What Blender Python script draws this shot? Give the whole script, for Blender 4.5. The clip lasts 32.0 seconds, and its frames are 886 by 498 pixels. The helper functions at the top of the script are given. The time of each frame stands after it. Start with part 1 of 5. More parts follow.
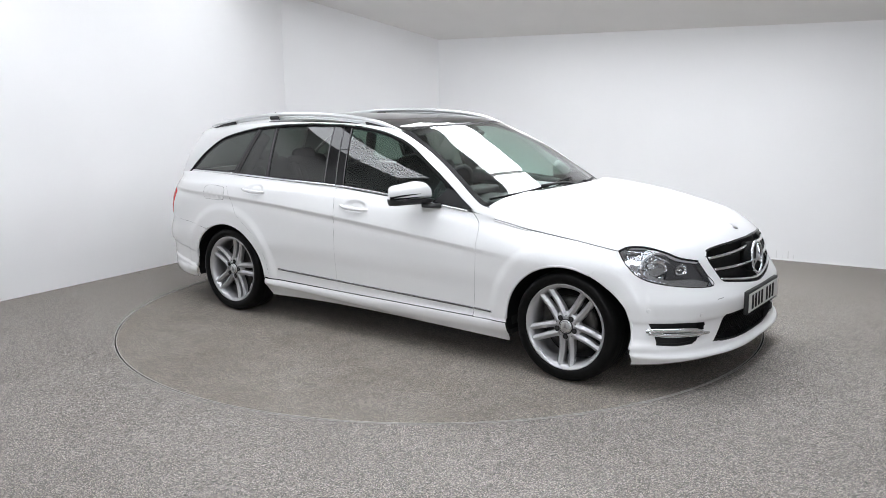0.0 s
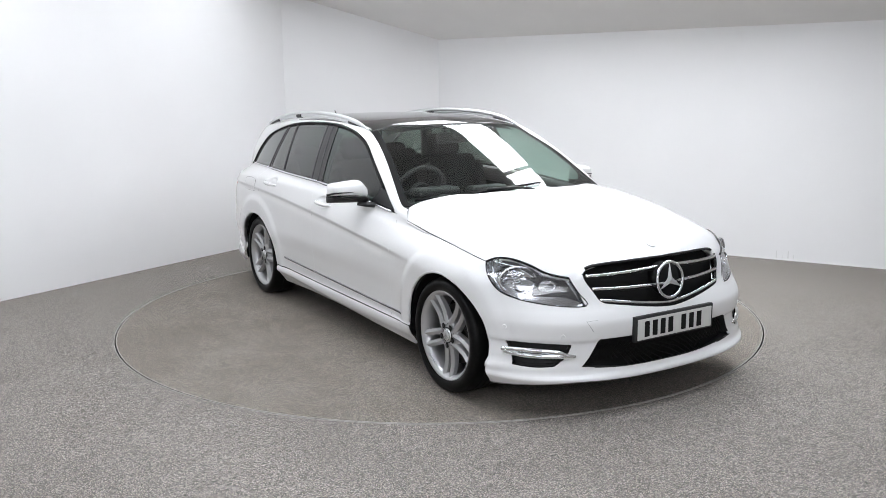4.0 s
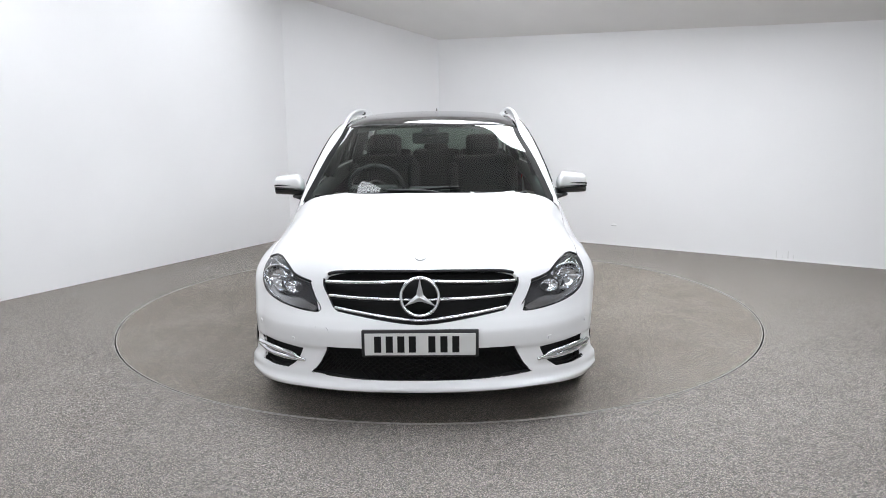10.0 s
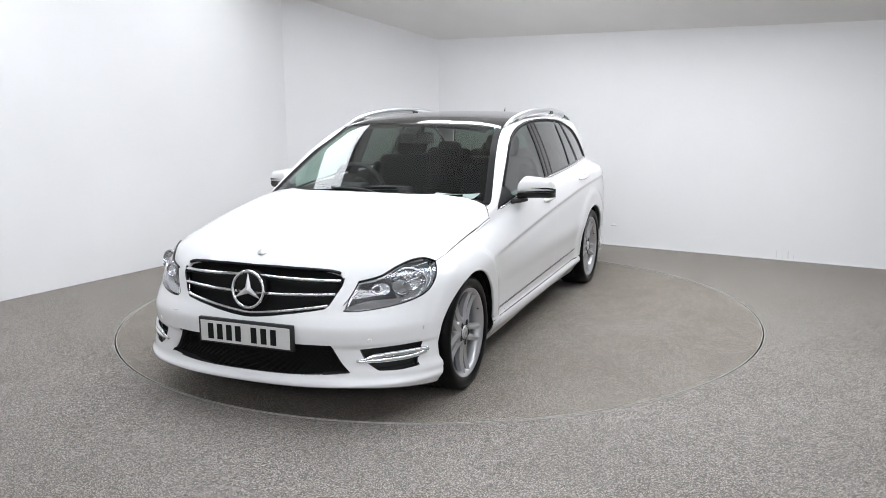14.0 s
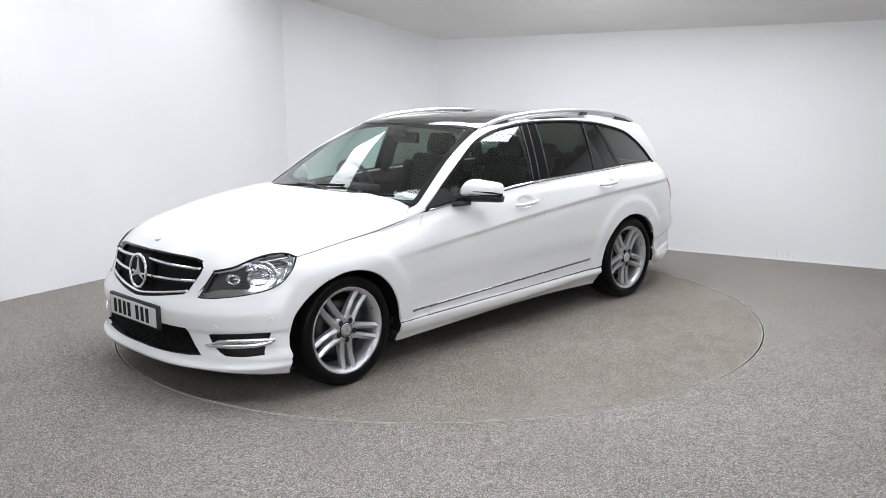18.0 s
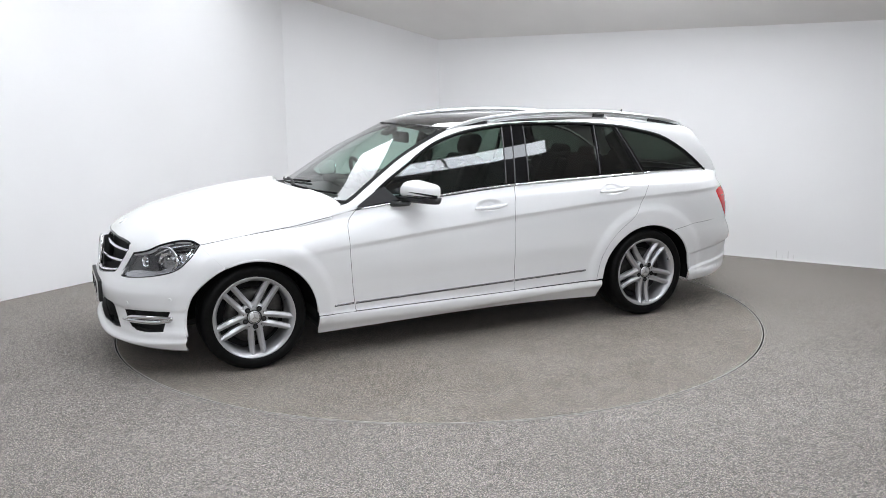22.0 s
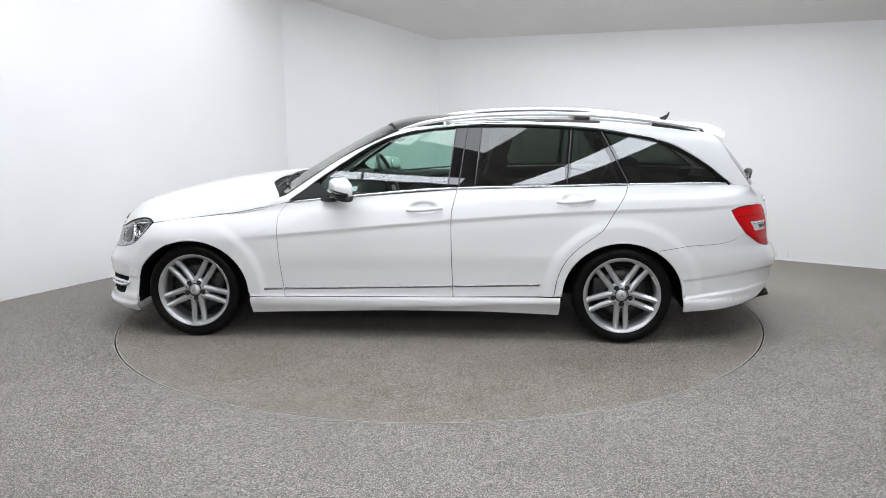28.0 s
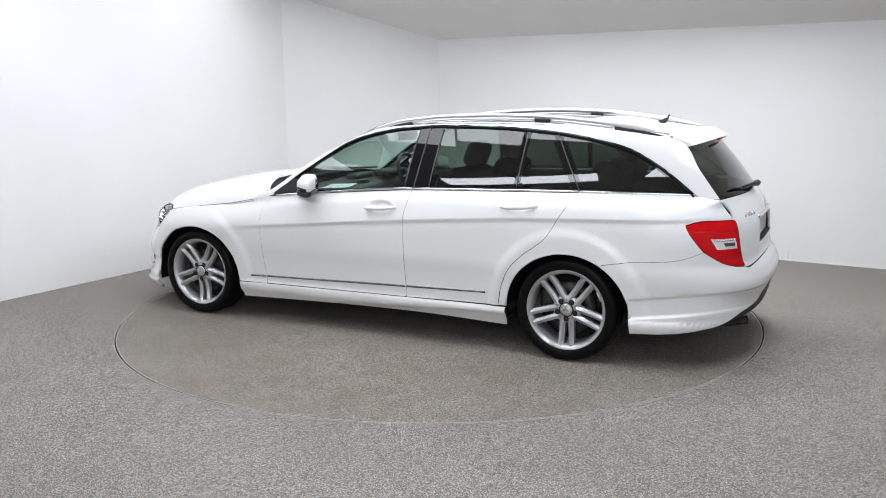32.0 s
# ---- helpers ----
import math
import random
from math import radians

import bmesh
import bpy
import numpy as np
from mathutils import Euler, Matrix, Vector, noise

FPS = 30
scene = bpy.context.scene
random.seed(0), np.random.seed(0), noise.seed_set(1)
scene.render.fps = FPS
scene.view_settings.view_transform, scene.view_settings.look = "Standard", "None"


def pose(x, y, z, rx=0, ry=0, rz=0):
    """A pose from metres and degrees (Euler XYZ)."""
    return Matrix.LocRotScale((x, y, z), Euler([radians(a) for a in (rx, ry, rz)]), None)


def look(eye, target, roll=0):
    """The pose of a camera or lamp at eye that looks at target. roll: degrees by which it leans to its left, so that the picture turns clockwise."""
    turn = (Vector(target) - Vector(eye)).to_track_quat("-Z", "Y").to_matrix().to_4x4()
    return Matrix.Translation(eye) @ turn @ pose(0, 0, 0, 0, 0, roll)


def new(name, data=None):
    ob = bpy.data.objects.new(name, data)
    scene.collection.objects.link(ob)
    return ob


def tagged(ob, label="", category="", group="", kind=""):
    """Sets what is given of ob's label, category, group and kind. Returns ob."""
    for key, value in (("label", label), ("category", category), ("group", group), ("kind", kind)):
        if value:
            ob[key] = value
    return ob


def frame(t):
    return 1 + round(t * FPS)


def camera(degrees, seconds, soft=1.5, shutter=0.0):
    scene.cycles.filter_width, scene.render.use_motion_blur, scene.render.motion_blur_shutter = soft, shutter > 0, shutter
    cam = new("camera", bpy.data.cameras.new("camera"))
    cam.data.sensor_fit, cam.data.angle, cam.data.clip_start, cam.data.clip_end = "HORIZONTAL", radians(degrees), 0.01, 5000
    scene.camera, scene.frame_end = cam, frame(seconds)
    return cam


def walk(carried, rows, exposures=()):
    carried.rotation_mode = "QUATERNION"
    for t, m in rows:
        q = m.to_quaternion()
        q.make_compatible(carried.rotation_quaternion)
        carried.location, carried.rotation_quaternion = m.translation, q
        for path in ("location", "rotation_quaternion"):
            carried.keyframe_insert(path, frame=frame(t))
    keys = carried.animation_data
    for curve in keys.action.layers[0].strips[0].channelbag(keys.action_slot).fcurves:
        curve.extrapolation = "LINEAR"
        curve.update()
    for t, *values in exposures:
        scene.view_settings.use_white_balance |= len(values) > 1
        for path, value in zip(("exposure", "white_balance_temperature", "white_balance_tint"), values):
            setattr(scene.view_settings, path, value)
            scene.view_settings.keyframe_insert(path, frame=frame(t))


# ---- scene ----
cam = camera(53.97, 32.0, soft=0.75)
EYE = (0.0, -6.218, 1.593)
FOV_YAW, FOV_TILT = radians(0.2748), radians(-10.463)
AIM = (EYE[0] + math.sin(FOV_YAW) * math.cos(FOV_TILT), EYE[1] + math.cos(FOV_YAW) * math.cos(FOV_TILT), EYE[2] + math.sin(FOV_TILT))
walk(cam, [(0.0, look(EYE, AIM, -0.593)), (32.0, look(EYE, AIM, -0.593))], exposures=[(0.0, 0.0), (32.0, 0.0)])

# ---- light ----
world = bpy.data.worlds.new("studio_world")
scene.world = world
world.use_nodes = True
world.node_tree.nodes["Background"].inputs[0].default_value = (0.9, 0.95, 1.0, 1)
world.node_tree.nodes["Background"].inputs[1].default_value = 0.02


# ---- small mesh helpers ----
def mesh_from(name, verts, faces, smooth=True):
    me = bpy.data.meshes.new(name)
    me.from_pydata([tuple(v) for v in verts], [], [tuple(f) for f in faces])
    if smooth:
        me.shade_smooth()
    me.update()
    return me


def obj(name, me, material, parent=None, label=""):
    """Links a mesh as one object, under a thing or a part."""
    ob = new(name, me)
    if material is not None and not me.materials:
        me.materials.append(material)
    if parent is not None:
        ob.parent = parent
    return tagged(ob, label=label)


def part(name, bm, material, parent, label="", smooth=True):
    me = bpy.data.meshes.new(name)
    bm.to_mesh(me)
    bm.free()
    if smooth:
        me.shade_smooth()
    return obj(name, me, material, parent, label)


def sharp(ob, degrees=35):
    ob.data.set_sharp_from_angle(angle=radians(degrees))
    return ob


def box_bm(size, at=(0, 0, 0), bevel=0.0, segments=2, turn=None):
    bm = bmesh.new()
    m = Matrix.Translation(at) @ (turn if turn else Matrix()) @ Matrix.Diagonal((*size, 1))
    bmesh.ops.create_cube(bm, size=1, matrix=m)
    if bevel:
        bmesh.ops.bevel(bm, geom=bm.edges[:], offset=bevel, segments=segments, affect="EDGES", profile=0.5)
    return bm


def lathe(profile, n=64, axis="y"):
    """Turns a list of (radius, offset) round the axis."""
    v, f = [], []
    m = len(profile)
    for i in range(n):
        a = 2 * math.pi * i / n
        for r, o in profile:
            v.append((r * math.cos(a), o, r * math.sin(a)) if axis == "y" else (r * math.cos(a), r * math.sin(a), o))
    for i in range(n):
        j = (i + 1) % n
        for k in range(m - 1):
            f.append((i * m + k, i * m + k + 1, j * m + k + 1, j * m + k))
    return v, f


def tube(points, radius, n=8, flat=1.0):
    """A tube along points; flat squeezes it in height."""
    v, f = [], []
    pts = [Vector(q) for q in points]
    for i, q in enumerate(pts):
        d = (pts[min(i + 1, len(pts) - 1)] - pts[max(i - 1, 0)]).normalized()
        side = d.cross(Vector((0, 0, 1)))
        side = side.normalized() if side.length > 1e-4 else Vector((1, 0, 0))
        up = side.cross(d)
        r = radius[i] if isinstance(radius, (list, tuple)) else radius
        for k in range(n):
            a = 2 * math.pi * k / n
            v.append(q + side * math.cos(a) * r + up * math.sin(a) * r * flat)
    for i in range(len(pts) - 1):
        for k in range(n):
            f.append((i * n + k, i * n + (k + 1) % n, (i + 1) * n + (k + 1) % n, (i + 1) * n + k))
    f.append(tuple(range(n))[::-1])
    f.append(tuple(range((len(pts) - 1) * n, len(pts) * n)))
    return v, f


# ---- materials ----
def mat(name, color, rough=0.5, metal=0.0, **extra):
    m = bpy.data.materials.new(name)
    m.use_nodes = True
    b = m.node_tree.nodes["Principled BSDF"]
    b.inputs["Base Color"].default_value = (*color, 1)
    b.inputs["Roughness"].default_value = rough
    b.inputs["Metallic"].default_value = metal
    for k, v in extra.items():
        b.inputs[k.replace("_", " ")].default_value = v
    return m


def node(m, kind, **settings):
    n = m.node_tree.nodes.new(kind)
    for k, v in settings.items():
        if k in n.inputs:
            n.inputs[k].default_value = v
    return n


def link(m, a, ao, b, bi):
    m.node_tree.links.new(a.outputs[ao], b.inputs[bi])


def noisy(m, scale, lo, hi, detail=4.0, bump=0.0, bump_scale=None, coarse=None):
    """Colour between lo and hi by noise at two scales, with relief."""
    b = m.node_tree.nodes["Principled BSDF"]
    tc = node(m, "ShaderNodeTexCoord")
    n1 = node(m, "ShaderNodeTexNoise", Scale=scale, Detail=detail)
    link(m, tc, "Object", n1, "Vector")
    ramp = node(m, "ShaderNodeValToRGB")
    ramp.color_ramp.elements[0].position, ramp.color_ramp.elements[1].position = 0.3, 0.7
    ramp.color_ramp.elements[0].color, ramp.color_ramp.elements[1].color = (*lo, 1), (*hi, 1)
    link(m, n1, "Fac", ramp, "Fac")
    out = ramp
    if coarse:
        n2 = node(m, "ShaderNodeTexNoise", Scale=coarse, Detail=3.0)
        link(m, tc, "Object", n2, "Vector")
        r2 = node(m, "ShaderNodeValToRGB")
        r2.color_ramp.elements[0].position, r2.color_ramp.elements[1].position = 0.35, 0.7
        r2.color_ramp.elements[0].color, r2.color_ramp.elements[1].color = (0.86, 0.86, 0.86, 1), (1, 1, 1, 1)
        link(m, n2, "Fac", r2, "Fac")
        mix = m.node_tree.nodes.new("ShaderNodeMix")
        mix.data_type, mix.blend_type = "RGBA", "MULTIPLY"
        mix.inputs[0].default_value = 1
        m.node_tree.links.new(ramp.outputs[0], mix.inputs[6])
        m.node_tree.links.new(r2.outputs[0], mix.inputs[7])
        m.node_tree.links.new(mix.outputs[2], b.inputs["Base Color"])
    else:
        link(m, out, "Color", b, "Base Color")
    if bump:
        n3 = node(m, "ShaderNodeTexNoise", Scale=bump_scale or scale, Detail=3.0)
        link(m, tc, "Object", n3, "Vector")
        bp = node(m, "ShaderNodeBump", Strength=bump, Distance=0.004)
        link(m, n3, "Fac", bp, "Height")
        link(m, bp, "Normal", b, "Normal")
    return m


def glow(name, color, strength):
    m = bpy.data.materials.new(name)
    m.use_nodes = True
    nt = m.node_tree
    nt.nodes.clear()
    e = nt.nodes.new("ShaderNodeEmission")
    e.inputs[0].default_value, e.inputs[1].default_value = (*color, 1), strength
    o = nt.nodes.new("ShaderNodeOutputMaterial")
    nt.links.new(e.outputs[0], o.inputs[0])
    return m


def carpet(name, dark, mid, light, chip, joint, stain):
    """Stone-chip flooring: chips of several greys in dark joints, with relief, and soft large stains."""
    m = mat(name, mid, 0.85)
    b = m.node_tree.nodes["Principled BSDF"]
    tc = node(m, "ShaderNodeTexCoord")
    v = node(m, "ShaderNodeTexVoronoi", Scale=chip, Randomness=1.0)
    link(m, tc, "Object", v, "Vector")
    sep = node(m, "ShaderNodeSeparateColor")
    link(m, v, "Color", sep, "Color")
    ramp = node(m, "ShaderNodeValToRGB")
    els = ramp.color_ramp.elements
    els[0].position, els[0].color = 0.0, (*dark, 1)
    els[1].position, els[1].color = 1.0, (*light, 1)
    e = els.new(0.5)
    e.color = (*mid, 1)
    link(m, sep, "Red", ramp, "Fac")

    def times(a, out, c, cout, amount=1.0, blend="MULTIPLY"):
        mix = m.node_tree.nodes.new("ShaderNodeMix")
        mix.data_type, mix.blend_type = "RGBA", blend
        mix.inputs[0].default_value = amount
        m.node_tree.links.new(a.outputs[out], mix.inputs[6])
        m.node_tree.links.new(c.outputs[cout], mix.inputs[7])
        return mix

    gap = node(m, "ShaderNodeValToRGB")
    gap.color_ramp.elements[0].position, gap.color_ramp.elements[1].position = 0.38, 0.72
    gap.color_ramp.elements[0].color, gap.color_ramp.elements[1].color = (1, 1, 1, 1), (joint, joint * .97, joint * .94, 1)
    link(m, v, "Distance", gap, "Fac")
    chips = times(times(ramp, "Color", v, "Color", 0.07, "OVERLAY"), 2, gap, "Color")
    for scale, lo, hi in ((1.2, 0.30, 0.68), (7.0, 0.25, 0.6)):
        n2 = node(m, "ShaderNodeTexNoise", Scale=scale, Detail=6.0, Roughness=0.62)
        link(m, tc, "Object", n2, "Vector")
        r2 = node(m, "ShaderNodeValToRGB")
        r2.color_ramp.elements[0].position, r2.color_ramp.elements[1].position = lo, hi
        r2.color_ramp.elements[0].color, r2.color_ramp.elements[1].color = (*stain, 1), (1, 1, 1, 1)
        link(m, n2, "Fac", r2, "Fac")
        chips = times(chips, 2, r2, "Color", 1.0 if scale < 2 else 0.6)
    m.node_tree.links.new(chips.outputs[2], b.inputs["Base Color"])
    bp = node(m, "ShaderNodeBump", Strength=0.45, Distance=0.003)
    bp.invert = True
    link(m, v, "Distance", bp, "Height")
    link(m, bp, "Normal", b, "Normal")
    return m


M_FLOOR = carpet("stone_floor", (0.15, 0.138, 0.126), (0.310, 0.2865, 0.262), (0.60, 0.562, 0.52), 215.0, 0.42, (0.87, 0.86, 0.85))
M_DISC = carpet("stone_turntable", (0.16, 0.146, 0.129), (0.300, 0.274, 0.242), (0.56, 0.515, 0.46), 218.0, 0.48, (0.76, 0.735, 0.695))
M_WALL = noisy(mat("white_wall", (0.84, 0.84, 0.84), 0.7), 1.1, (0.83, 0.83, 0.835), (0.86, 0.86, 0.865), bump=0.08, bump_scale=60.0)
M_CANOPY = noisy(mat("matt_ceiling", (0.78, 0.77, 0.75), 0.8), 2.0, (0.77, 0.76, 0.745), (0.80, 0.79, 0.775), bump=0.05, bump_scale=80.0)
M_STEEL = noisy(mat("edge_steel", (0.5, 0.5, 0.5), 0.35, 1.0), 40.0, (0.4, 0.4, 0.4), (0.6, 0.6, 0.6))
M_SCRATCH = noisy(mat("pale_scratch", (0.45, 0.43, 0.40), 0.7), 60.0, (0.30, 0.28, 0.26), (0.56, 0.54, 0.51))
M_DARK = mat("dark_gap", (0.01, 0.01, 0.01), 0.9)
# only for the fill panels added behind the camera
M_LIGHT_FILL = glow("light_panel", (0.94, 0.975, 1.035), 8.5)
M_LIGHT_SIDE = glow("side_light_panel", (0.945, 0.975, 1.03), 5.2)
M_LIGHT_BACK = glow("back_light_panel", (0.95, 0.975, 1.025), 15.2)
M_LIGHT_NEAR = glow("near_light_panel", (0.92, 0.975, 1.06), 9.8)
M_LIGHT_TOP = glow("top_light_panel", (0.94, 0.975, 1.035), 5.3)

# ---- room ----
CORNERS = [(-1.62, 3.20), (0.02, 3.64), (1.6, 2.642)]
ROOM = CORNERS + [(8.2, -1.53), (4.5, -9.2), (-3.5, -10.5), (-7.0, -5.3)]
ROOM_H = 3.4
R_DISC = 2.239


def ring_sheet(r, z):
    """A floor sheet with a round hole."""
    n = 128
    v, f = [], []
    big = 14.0
    for i in range(n):
        a = 2 * math.pi * i / n
        c, s = math.cos(a), math.sin(a)
        k = big / max(abs(c), abs(s))
        v += [(r * c, r * s, z), (0.5 * (r + k) * c, 0.5 * (r + k) * s, z), (k * c, k * s, z), (r * c, r * s, z - 0.06)]
    for i in range(n):
        j = (i + 1) % n
        f += [(4 * i, 4 * i + 1, 4 * j + 1, 4 * j), (4 * i + 1, 4 * i + 2, 4 * j + 2, 4 * j + 1), (4 * i + 3, 4 * i, 4 * j, 4 * j + 3)]
    return v, f


v, f = ring_sheet(R_DISC + 0.009, 0.0)
tagged(obj("floor", mesh_from("floor", v, f, False), M_FLOOR), "grey speckled stone-chip studio floor", "floor", kind="structure")

def wall_run(points):
    """A wall with thickness along a plan line, smooth where the line bends gently."""
    n = len(points)
    out = []
    for i, p in enumerate(points):
        d = (Vector(points[min(i + 1, n - 1)]) - Vector(points[max(i - 1, 0)])).normalized()
        out.append(tuple(Vector(p) + Vector((-d.y, d.x)) * 0.12))
    v = [(x, y, 0.0) for x, y in points] + [(x, y, ROOM_H) for x, y in points] + [(x, y, 0.0) for x, y in out] + [(x, y, ROOM_H) for x, y in out]
    f = [(i, i + 1, n + i + 1, n + i) for i in range(n - 1)] + [(2 * n + i + 1, 2 * n + i, 3 * n + i, 3 * n + i + 1) for i in range(n - 1)]
    f += [(n + i, n + i + 1, 3 * n + i + 1, 3 * n + i) for i in range(n - 1)] + [(0, n, 3 * n, 2 * n), (n - 1, 3 * n - 1, 4 * n - 1, 2 * n - 1)]
    return v, f


BACK = CORNERS + [(8.2, -1.53)]
for i, line in enumerate([BACK, [(8.2, -1.53), (4.5, -9.2)], [(4.5, -9.2), (-3.5, -10.5)], [(-3.5, -10.5), (-7.0, -5.3)], [(-7.0, -5.3), (-1.62, 3.20)]]):
    v, f = wall_run(line)
    ob = sharp(obj("wall_%d" % (i + 1), mesh_from("wall", v, f), M_WALL), 20)
    tagged(ob, "smooth white painted studio wall", "wall", kind="structure")
# pitched ceiling: low along the back wall, rising into the room, then level
EAVES, PITCH = 2.12, 0.38


def from_back(x, y):
    """Distance into the room from the straight back wall."""
    return (3.652 - 0.632 * x - y) / 1.183


def ceiling_z(x, y):
    return min(EAVES + PITCH * from_back(x, y), ROOM_H)


def back_plan(a, d):
    """A place a metres along the back wall and d metres into the room."""
    return (0.845 * a - 0.534 * d, 3.652 - 0.534 * a - 0.845 * d)


LEVEL = (ROOM_H - EAVES) / PITCH
for name, d0, d1, label in (("ceiling_pitched", -0.4, LEVEL, "matt white pitched studio ceiling"), ("ceiling", LEVEL, 15.0, "matt white level studio ceiling")):
    v = []
    for a, d in ((-9, d0), (11, d0), (11, d1), (-9, d1)):
        x, y = back_plan(a, d)
        z = min(EAVES + PITCH * d, ROOM_H)
        v += [(x, y, z), (x, y, z + 0.08)]
    f = [(0, 2, 4, 6), (7, 5, 3, 1), (0, 1, 3, 2), (2, 3, 5, 4), (4, 5, 7, 6), (6, 7, 1, 0)]
    tagged(obj(name, mesh_from(name, v, f, False), M_CANOPY), label, "ceiling", kind="structure")


def light_panel(x0, y0, x1, y1, width, label="long white glowing light panel under the ceiling", face=None, level=None):
    """A flat light close under the ceiling, along a line."""
    a, b = Vector((x0, y0)), Vector((x1, y1))
    d = (b - a).normalized()
    n = Vector((d.y, -d.x)) * width / 2
    thing = tagged(new("light_panel"), label, "ceiling light", "studio light panels")
    q = [a + n, b + n, b - n, a - n]
    for name, lo, hi, m in (("diffuser", -0.045, -0.03, face or M_LIGHT_FILL), ("housing", -0.029, -0.004, M_STEEL)):
        height = (lambda p: level) if level else (lambda p: ceiling_z(p.x, p.y))
        v = [(p.x, p.y, height(p) + lo) for p in q] + [(p.x, p.y, height(p) + hi) for p in q]
        f = [(3, 2, 1, 0), (4, 5, 6, 7)] + [(i, (i + 1) % 4, 4 + (i + 1) % 4, 4 + i) for i in range(4)]
        obj(name, mesh_from(name, v, f, False), m, thing)
    if level:
        for p in q:
            p = p.lerp((a + b) / 2, .1)
            v, f = tube([(p.x, p.y, level - .005), (p.x, p.y, ceiling_z(p.x, p.y))], .006, 8)
            obj("hanger", mesh_from("hanger", v, f), M_STEEL, thing)
    return thing


# along the back wall, in two lengths
light_panel(-0.25, 1.83, 1.33, 0.83, 0.62, face=M_LIGHT_BACK)
light_panel(1.37, 0.805, 2.80, -0.10, 0.62, face=M_LIGHT_BACK)
# along the side wall
light_panel(-1.40, 2.20, -2.22, 0.88, 0.62, face=M_LIGHT_SIDE)


def light_row(x, y, turn, lengths, width, face=None):
    """Panels end to end on one level, with a dark joint between them."""
    d = Vector((math.cos(radians(turn)), math.sin(radians(turn))))
    p = Vector((x, y))
    for n in lengths:
        q = p + d * n
        light_panel(p.x, p.y, q.x, q.y, width, face=face, level=2.74)
        p = q + d * 0.035


light_row(-2.52, 0.46, -116.0, (1.17, 1.17), 0.53, M_LIGHT_SIDE)
# over the camera side
light_row(-2.52, -2.70, -20.4, (1.12, 1.14), 0.36, M_LIGHT_NEAR)
light_row(0.38, -3.99, 51.2, (1.16, 1.16, 1.16), 0.44, M_LIGHT_NEAR)
# broad ones over the turntable
for start, length, near in ((0.0, 0.70, -0.10), (0.735, 0.70, -0.30), (1.47, 0.72, -0.48)):
    d, n = Vector((-0.779, 0.627)), Vector((0.627, 0.779))
    p = Vector((0.12, -2.20)) + n * (near + 1.0) / 2 + d * start
    q = p + d * length
    light_panel(p.x, p.y, q.x, q.y, 1.0 - near, "broad white glowing light panel over the turntable", M_LIGHT_TOP, 2.74)
# unseen fill row added behind the camera to brighten the near side
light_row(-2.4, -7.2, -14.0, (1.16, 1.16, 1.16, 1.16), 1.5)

# ---- turntable ----
turntable = tagged(new("turntable"), "round motor turntable topped with grey speckled stone chips", "turntable")
v, f = lathe([(0.0005, -0.05), (0.0005, 0.0), (0.8, 0.0), (1.6, 0.0), (R_DISC - 0.007, 0.0), (R_DISC - 0.007, -0.05)], 128, "z")
obj("disc_top", mesh_from("disc_top", v, f, False), M_DISC, turntable)
v, f = lathe([(R_DISC - 0.0080, -0.005), (R_DISC - 0.0080, 0.002), (R_DISC - 0.0035, 0.002), (R_DISC - 0.0035, -0.005)], 192, "z")
obj("edge_band", mesh_from("edge_band", v, f, False), M_SCRATCH, turntable, "thin pale edge band")
# gap wall coloured black, so that the gap's shade is painted in
v, f = lathe([(R_DISC - 0.0045, -0.05), (R_DISC - 0.0045, -0.004)], 128, "z")
obj("edge_wall", mesh_from("edge_wall", v, f, False), M_DARK, turntable)
v, f = lathe([(R_DISC + 0.007, -0.005), (R_DISC + 0.007, 0.002), (R_DISC + 0.0108, 0.002), (R_DISC + 0.0108, -0.05)], 192, "z")
tagged(obj("trim", mesh_from("trim", v, f, False), M_SCRATCH), "thin pale ring let into the floor round the turntable", "trim", kind="structure")
for (x0, y0), (x1, y1), w in (((-1.547, -1.270), (-1.372, -1.131), .0030), ((-1.859, -0.809), (-1.691, -0.695), .0026), ((-1.30, -1.06), (-1.18, -0.97), .002)):
    d = Vector((x1 - x0, y1 - y0, 0)).normalized() * w
    o = Vector((-d.y, d.x, 0))
    p, q = Vector((x0, y0, .0012)), Vector((x1, y1, .0012))
    c = (p + q) / 2
    obj("scratch", mesh_from("scratch", [p, c + o, q, c - o], [(0, 1, 2, 3)], False), M_SCRATCH, turntable, "pale scratch in the turntable top")
# pit floor below the gap, black for the same painted shade
v, f = lathe([(R_DISC - 0.1, -0.055), (R_DISC + 0.1, -0.055)], 128, "z")
tagged(obj("gap_bottom", mesh_from("gap_bottom", v, f, False), M_DARK), "pit under the turntable's edge gap, blackened as its shade", "pit", kind="structure")


# ---- small things in the room ----
hook_at = (1.80, 2.514)
hook = tagged(new("wall_clip"), "small white plastic cable clip on the back wall", "wall clip")
turn = Matrix.Translation((hook_at[0] - 0.02, hook_at[1] - 0.035, 0.215)) @ Matrix.Rotation(math.atan2(-0.534, 0.845), 4, "Z")
part("clip_plate", box_bm((0.042, 0.012, 0.022), (0, 0, 0), 0.004), M_WALL, hook).matrix_basis = turn
part("clip_bar", box_bm((0.055, 0.010, 0.007), (0, -0.012, -0.006), 0.003), M_STEEL, hook).matrix_basis = turn
bits = [(-2.66, 1.35), (-2.38, 1.72), (-2.75, 0.9), (1.9, 1.9)]
